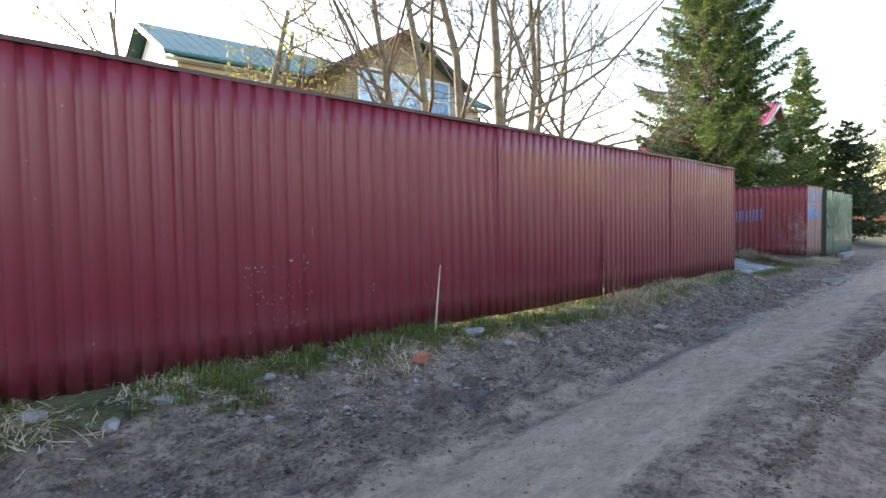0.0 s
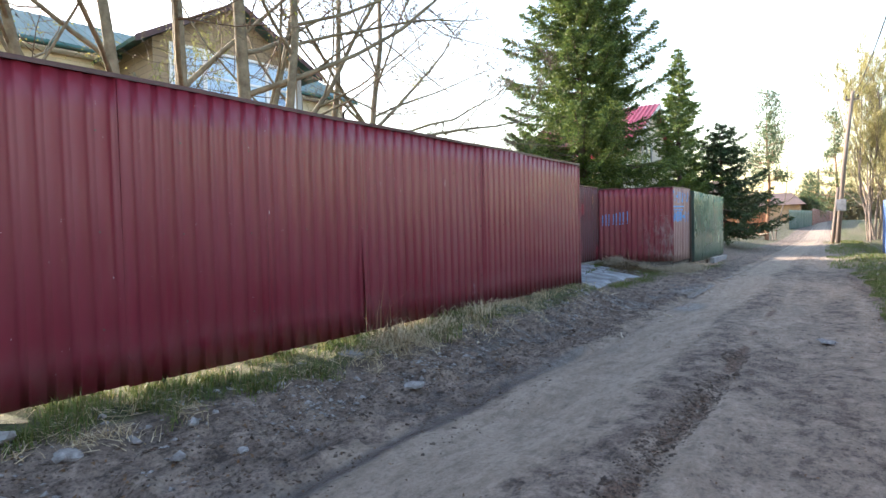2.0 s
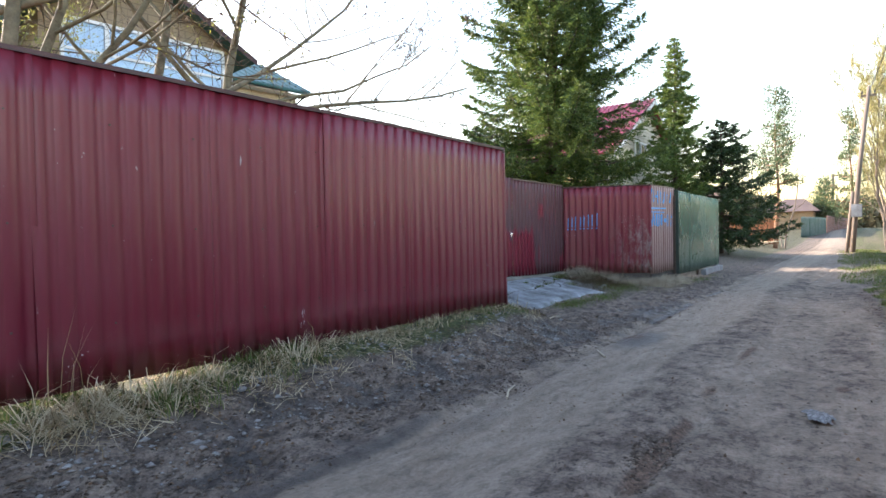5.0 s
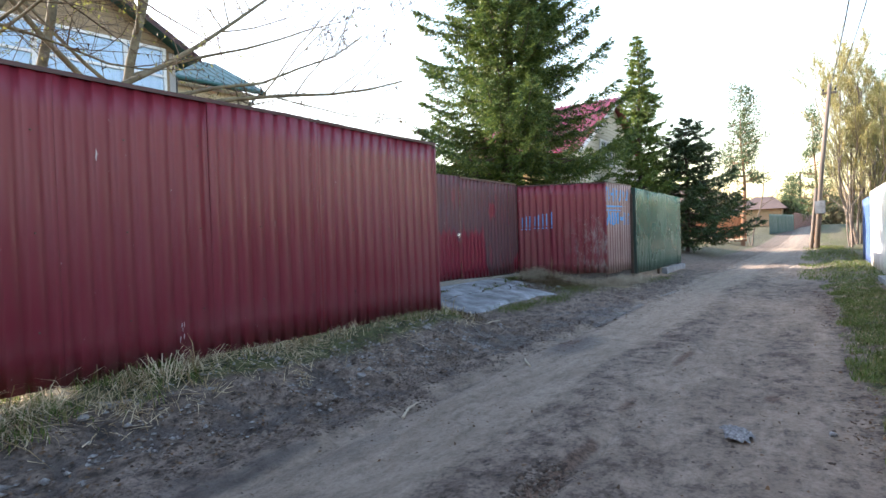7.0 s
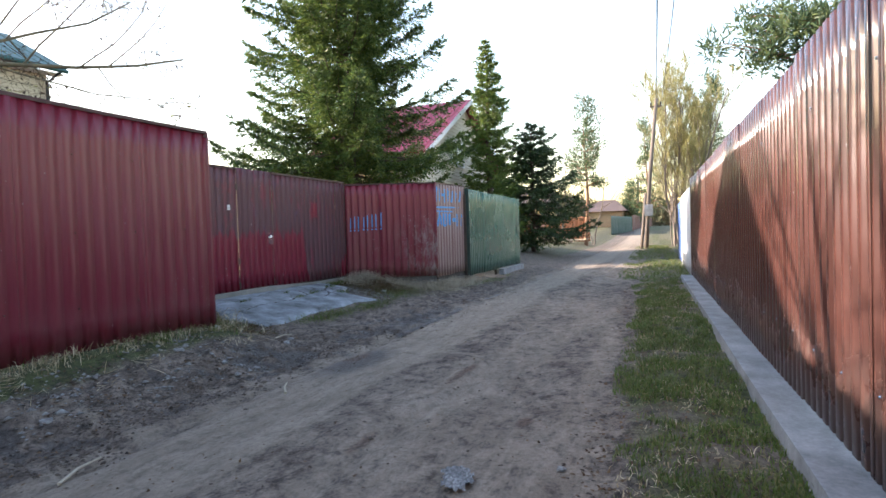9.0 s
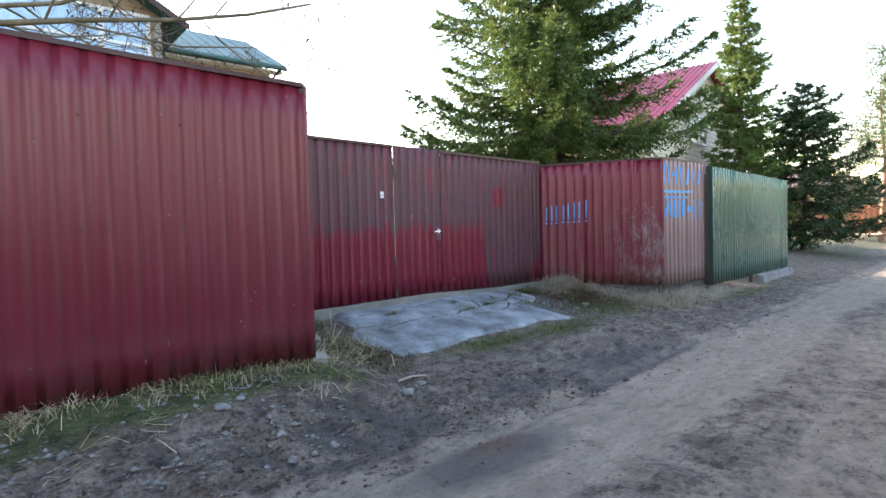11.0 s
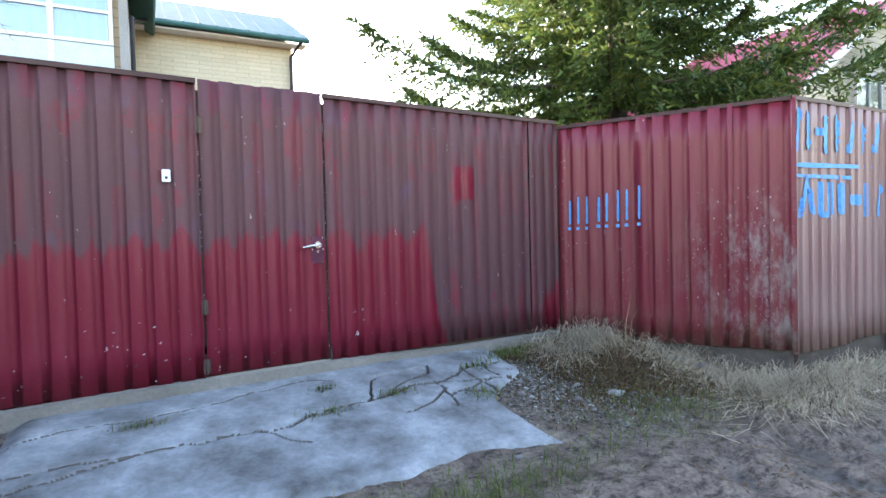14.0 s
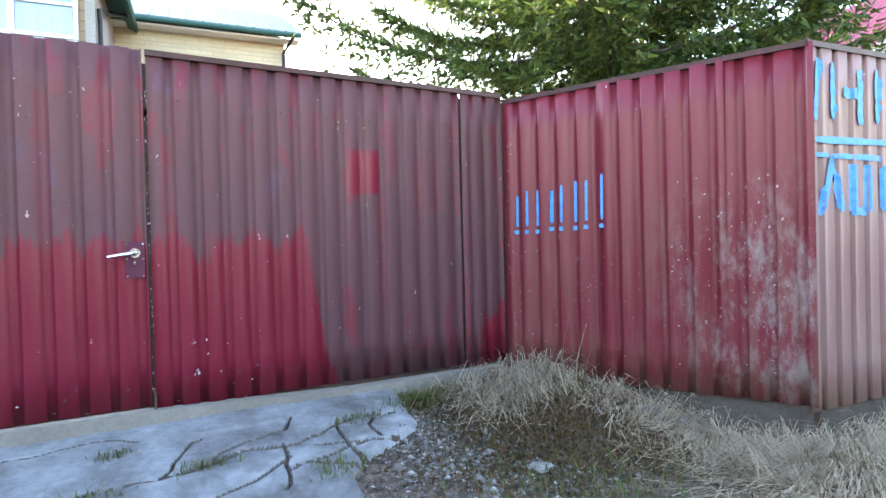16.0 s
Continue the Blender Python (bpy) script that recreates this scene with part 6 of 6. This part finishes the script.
for k, (x, y, r) in enumerate(STONE_AT):
    ob = new("stone", STONES[k % 5])
    ob.matrix_world = Matrix.LocRotScale((x, y, float(ground_z(x, y)) + 0.15 * r), Euler((0.1, 0.15, 2.1 * k)), (r, r * 0.8, r))
    tagged(ob, "rough pale grey stone lying in the mud", "stone", "stones along the road")


def pebbles(name, P, size, mat, label, seed):
    rng = np.random.default_rng(seed)
    n = len(P)
    oc = np.array([[1, 0, 0], [0, 1, 0], [-1, 0, 0], [0, -1, 0], [0, 0, 0.8], [0, 0, -0.5]], float)
    f = np.array([[0, 1, 4], [1, 2, 4], [2, 3, 4], [3, 0, 4], [1, 0, 5], [2, 1, 5], [3, 2, 5], [0, 3, 5]])
    s = size * rng.lognormal(0, 0.45, n)
    V = oc[None] * (1 + 0.35 * rng.normal(size=(n, 6, 1))) * s[:, None, None]
    a = rng.uniform(0, 6.28, n)
    c, q = np.cos(a)[:, None], np.sin(a)[:, None]
    V = np.stack((V[..., 0] * c - V[..., 1] * q, V[..., 0] * q + V[..., 1] * c, V[..., 2] * 0.7), -1) + P[:, None]
    F = (f[None] + 6 * np.arange(n)[:, None, None]).reshape(-1, 3)
    return tagged(new(name, array_mesh(name, V.reshape(-1, 3), F, mat)), label, "gravel", kind="stuff")


pebbles("gravel", scatter(80, 0.3, 7.5, lambda x: fence_y(x) - 0.52, 0.34, 111, 0.5, 0.45) + np.array([0, 0, 0.0]), 0.019, STONE, "pale stones scattered along the grassy verge", 8)
pebbles("gravel", spots(((7500, 16.95, 4.3, 0.85, 0.55), (2600, 16.6, 4.5, 0.4, 0.4)), 101) + np.array([0, 0, 0.005]), 0.0075, GRAVEL, "fine grey gravel beside the broken concrete", 1)
pebbles("rubble", scatter(2000, -0.5, 12.0, lambda x: fence_y(x) - 0.6, 0.55, 102, 0.6, 0.5) + np.array([0, 0, 0.006]), 0.013, STONE, "small stones scattered along the road edge", 2)
pebbles("clods", scatter(11000, -0.3, 14.0, lambda x: 2.85 - 0.01 * x, 0.62, 109, 0.5, 0.42) + np.array([0, 0, 0.003]), 0.0085, CRUMB, "dark crumbly mud along the verge", 9)
pebbles("clods", scatter(2600, 1.0, 14.0, lambda x: 1.08 + 0.0 * x, 0.2, 110, 0.5, 0.5), 0.0065, CRUMB, "scattered crumbs beside the wheel track", 10)
pebbles("clods", scatter(2200, 0.5, 20.0, lambda x: 2.5 - 0.0 * x, 0.7, 103, 0.7, 0.45) + np.array([0, 0, 0.002]), 0.009, CRUMB, "dark mud crumbs on the road", 3)
pebbles("clods", scatter(1300, 5.0, 20.0, lambda x: 0.2 + 0.0 * x, 1.0, 104, 0.7, 0.45) + np.array([0, 0, 0.002]), 0.007, CRUMB, "dark mud crumbs on the road", 4)
blades("dead_leaves", scatter(2200, 5.0, 20.0, lambda x: kerb_y(x) + 0.6, 0.5, 105, 0.5, 0.45), 0.03, 0.022, 1.7, LITTER, "dead brown leaves at the road edge", "leaves", 10)

blades("dead_leaves", scatter(1800, 0.0, 17.0, lambda x: np.minimum(fence_y(x), 3.9) - 0.8, 0.55, 106, 0.5, 0.5), 0.028, 0.018, 1.7, LITTER, "dead brown leaves along the mud", "leaves", 11)
blades("dry_lane_grass", scatter(7000, 6.5, 21.0, lambda x: kerb_y(x) + 0.4, 0.45, 57, 0.25, 0.6), 0.07, 0.005, 1.8, GRASS_DRY, "dry grass bits in the strip beside the plinth", "grass", 13)
pebbles("clods", scatter(3600, 1.5, 9.2, lambda x: 0.82 + 0.03 * np.sin(1.3 * x), 0.13, 107, 0.5, 0.46) + np.array([0, 0, 0.003]), 0.010, CRUMB, "brown crumbs thrown up between the wheel tracks", 5)
blades("dead_leaves", scatter(900, 0.5, 20.0, lambda x: 1.0 + 0 * x, 1.6, 108, 0.9, 0.5), 0.030, 0.016, 1.8, LITTER, "dead leaf bits scattered on the road", "leaves", 14)
WRAPPER = speckled("dull_wrapper", [(0.05, 0.048, 0.045), (0.17, 0.165, 0.16), (0.42, 0.42, 0.41)], 60.0, 0.6, 0.3, 0.004, 160)
U, W = np.meshgrid(np.linspace(-1, 1, 17), np.linspace(-1, 1, 13), indexing="ij")
crease = 0.030 * vnoise(U * 3 + 9, W * 3 + 9, 0.8, 201) + 0.018 * vnoise(U * 3 + 9, W * 3 + 9, 0.35, 202)
SX, SY = 0.13 * U + 0.03 * (vnoise(W * 3 + 5, U + 5, 0.9, 203) - 0.5), 0.075 * W + 0.03 * (vnoise(U * 3 + 5, W + 5, 0.7, 204) - 0.5)
idx = np.arange(17 * 13).reshape(17, 13)
F = np.stack((idx[:-1, :-1], idx[1:, :-1], idx[1:, 1:], idx[:-1, 1:]), -1).reshape(-1, 4)
F = F[np.hypot(*(np.stack((U, W)).reshape(2, -1)[:, F].mean(-1))) < 0.75 + 0.45 * vnoise(np.arange(len(F)) * 0.37, np.zeros(len(F)), 1.0, 205)]
ob = part("paper_scrap", array_mesh("paper_scrap", np.stack((SX, SY, crease), -1).reshape(-1, 3), F, WRAPPER), None, "", pose(10.07, 0.10, float(ground_z(10.07, 0.10)) + 0.004, 0, 0, 20))
tagged(ob, "crumpled dull white wrapper on the road", "litter")
STICK = speckled("bleached_stick", [(0.42, 0.36, 0.26), (0.55, 0.48, 0.36)], 20.0, 0.8)
for x, y, turn, ln in ((9.45, 2.05, 20, 0.34), (12.75, 3.3, -10, 0.25), (18.5, 3.15, -25, 0.3), (11.1, 1.9, 35, 0.3)):
    sb = Build().tube([(0, 0, 0), (ln * 0.5, 0.015, 0.012), (ln, 0, 0.004)], [0.010, 0.008, 0.005], 6)
    ob = part("stick", sb.mesh("stick", STICK), None, "", pose(x, y, float(ground_z(x, y)) + 0.012, 0, 0, turn))
    tagged(ob, "bleached broken stick lying on the mud", "stick", "sticks on the road")
post = Build().tube([(0, 0, -0.1), (0.01, 0, 0.3), (0.02, 0, 0.62)], [0.011, 0.009, 0.006], 7)
ob = part("stake", post.mesh("stake", STICK), None, "", pose(3.62, 3.70, float(ground_z(3.62, 3.7)), 2, 4, 0))
tagged(ob, "thin bleached stake leaning on the fence", "stake")

# ---------------------------------------------------------------- far end of the lane
pole = thing("utility_pole", "leaning grey wooden power pole with a meter box", "utility pole", at=(40.6, 0.30, 0))
part("pole", Build().tube([(0, 0, -0.5), (0.0, -0.30, 4.0), (0.0, -0.70, 8.1)], [0.12, 0.105, 0.085], 12).mesh("pole", WOOD_POLE, True), pole)
part("brace", Build().tube([(0.1, 0.25, -0.4), (0.05, -0.05, 3.0)], [0.09, 0.08], 10).mesh("brace", WOOD_POLE, True), pole, "short stub brace beside the pole")
box_ = part("meter_box", Build().box(-0.36, -0.13, -0.42, 0.02, 1.72, 2.35).mesh("meter_box", PLINTH), pole, "pale grey meter box")
part("box_door", Build().box(-0.375, -0.362, -0.39, -0.01, 1.75, 2.32).mesh("box_door", PLINTH), box_)
part("crossarm", Build().box(-0.05, 0.05, -0.98, -0.36, 7.62, 7.72).mesh("crossarm", WOOD_POLE), pole)
for y in (-0.92, -0.68, -0.42):
    part("insulator", Build().tube([(0, y, 7.72), (0, y, 7.78), (0, y, 7.80), (0, y, 7.90)], [0.02, 0.02, 0.05, 0.03], 8).mesh("insulator", BLACK), pole)
for k, (y0, y1) in enumerate(((-0.38, -1.36), (-0.62, -1.80))):
    pts = [(40.6 - 54.6 * f, y0 + (y1 - y0) * f, 7.9 - 6.0 * f * (1 - f) - 2.2 * f) for f in [i / 16 for i in range(17)]]
    wire = part("power_cable", Build().tube(pts, [0.016 - 0.004 * k] * 17, 5).mesh("power_cable", BLACK), None)
    tagged(wire, "black overhead cable strung along the lane", "cable", "overhead cables")
pole2 = thing("utility_pole", "thin far wooden power pole", "utility pole", at=(76.0, 2.3, 1.0))
part("pole", Build().tube([(0, 0, -0.6), (0.05, -0.05, 5.8)], [0.13, 0.10], 8).mesh("pole", WOOD_POLE), pole2)

for nm, p0, p1, z1, mat, label in (("metal_fence", (25.9, -1.24), (20.9, -1.34), 2.0, PALE_SHEET, "pale grey metal fence beside the lane"), ("metal_fence", (29.6, -1.20), (26.3, -1.25), 1.9, BLUE_SHEET, "blue metal fence beside the lane"),
                                   ("metal_fence", (44.0, -3.5), (30.0, -1.4), 1.9, FAR_BROWN, "brown metal fence farther along the lane"), ("metal_fence", (60.4, 3.9), (68.0, 2.52), 1.7, FAR_GREEN, "far dark green metal fence"),
                                   ("metal_fence", (68.2, 2.5), (92.0, 1.2), 1.6, FAR_BROWN, "far brown metal fence"), ("metal_fence", (47.0, 12.5), (48.5, 4.3), 1.75, FAR_ORANGE, "far orange board fence"), ("metal_fence", (52.0, -2.6), (90.0, -4.0), 1.9, FAR_BROWN, "far brown fence along the lane")):
    f = thing(nm, label, "fence")
    sheet_run(f, p0, p1, float(ground_z(*p0, 0)), z1 + float(ground_z(*p0, 0)), mat, 0.25, 0.02, 10, seed=7)
far_house = thing("house", "far dark roofed wooden house", "house")
part("wall", Build().box(71.5, 76.5, 3.7, 7.4, 0.3, 3.0).mesh("wall", TAN), far_house)
hip = Build()
e = [(71.0, 3.2, 2.95), (77.0, 3.2, 2.95), (77.0, 7.9, 2.95), (71.0, 7.9, 2.95)]
r = [(74.0, 4.6, 4.3), (74.0, 6.3, 4.3)]
hip.quad(e[0], e[1], r[0]).quad(e[1], e[2], r[1], r[0]).quad(e[2], e[3], r[1]).quad(e[3], e[0], r[0], r[1]).quad(e[3], e[2], e[1], e[0])
part("roof", hip.mesh("roof", DARKROOF), far_house, "dark hipped roof")
far_house2 = thing("house", "far brick house at the end of the lane", "house")
part("wall", Build().box(70, 78, 12, 20, -0.2, 3.9).mesh("wall", ORANGE_WALL), far_house2)
part("roof", Build().prism([(69.5, 3.9), (78.5, 3.9), (74, 6.0)], 11.6, 20.4).mesh("roof", DARKROOF), far_house2, "low dark roof")
FARWOOD = leafy("far_wood", [(0.10, 0.085, 0.05), (0.14, 0.12, 0.07), (0.08, 0.09, 0.045)], 0.8, 0.2)
rng = np.random.default_rng(121)
n = 26000
a = rng.uniform(-0.35, 0.75, n)
dist = rng.uniform(110, 150, n)
X, Y = dist * np.cos(a), dist * np.sin(a)
hh = (3.0 + 5.5 * vnoise(X, Y, 9.0, 77)) * rng.uniform(0, 1, n) ** 0.7
V, F = spikes(np.stack((X, Y, hh), -1), rng.normal(size=(n, 3)) + np.array([0, 0, 1.0]), 1.6, 0.5, rng)
tagged(new("far_woods", array_mesh("far_woods", V, F, FARWOOD)), "hazy band of far bare trees", "woods", kind="stuff")
# pale sawn timber heaped before the far board fence
timber = thing("timber_heap", "untidy heap of pale sawn boards and offcuts", "timber", at=(44.6, 6.3, float(ground_z(44.6, 6.3, 0))))
rnd = random.Random(44)
board = [Build().box(-w / 2, w / 2, -0.07, 0.07, -0.02, 0.02).mesh("board", STICK) for w in (1.3, 1.9, 0.8)]
for k in range(26):
    lay = k // 9
    part("board", board[k % 3], timber, "", pose(rnd.uniform(-0.5, 0.5), rnd.uniform(-1.6, 1.5), 0.06 + 0.12 * lay + rnd.uniform(0, 0.1), rnd.uniform(-14, 14), rnd.uniform(-12, 12), 90 + rnd.uniform(-50, 50)))
# gardens close the place behind the camera and beside it
back = thing("metal_fence", "plain fence closing the lane behind", "fence")
sheet_run(back, (-12.0, -2.2), (-12.0, 4.2), 0.05, 2.1, FAR_BROWN, 0.1375, 0.017, 8, seed=8)

brick = Build().box(-0.09, 0.09, -0.05, 0.05, 0.0, 0.06)
BRICK = speckled("orange_brick", [(0.30, 0.12, 0.07), (0.42, 0.19, 0.12)], 12.0, 0.9, 0.5, 0.006)
ob = part("brick_piece", brick.mesh("brick_piece", BRICK), None, "", pose(3.08, 3.33, float(ground_z(3.08, 3.33)) - 0.005, 6, 4, 25))
tagged(ob, "broken orange brick lying at the verge", "brick")
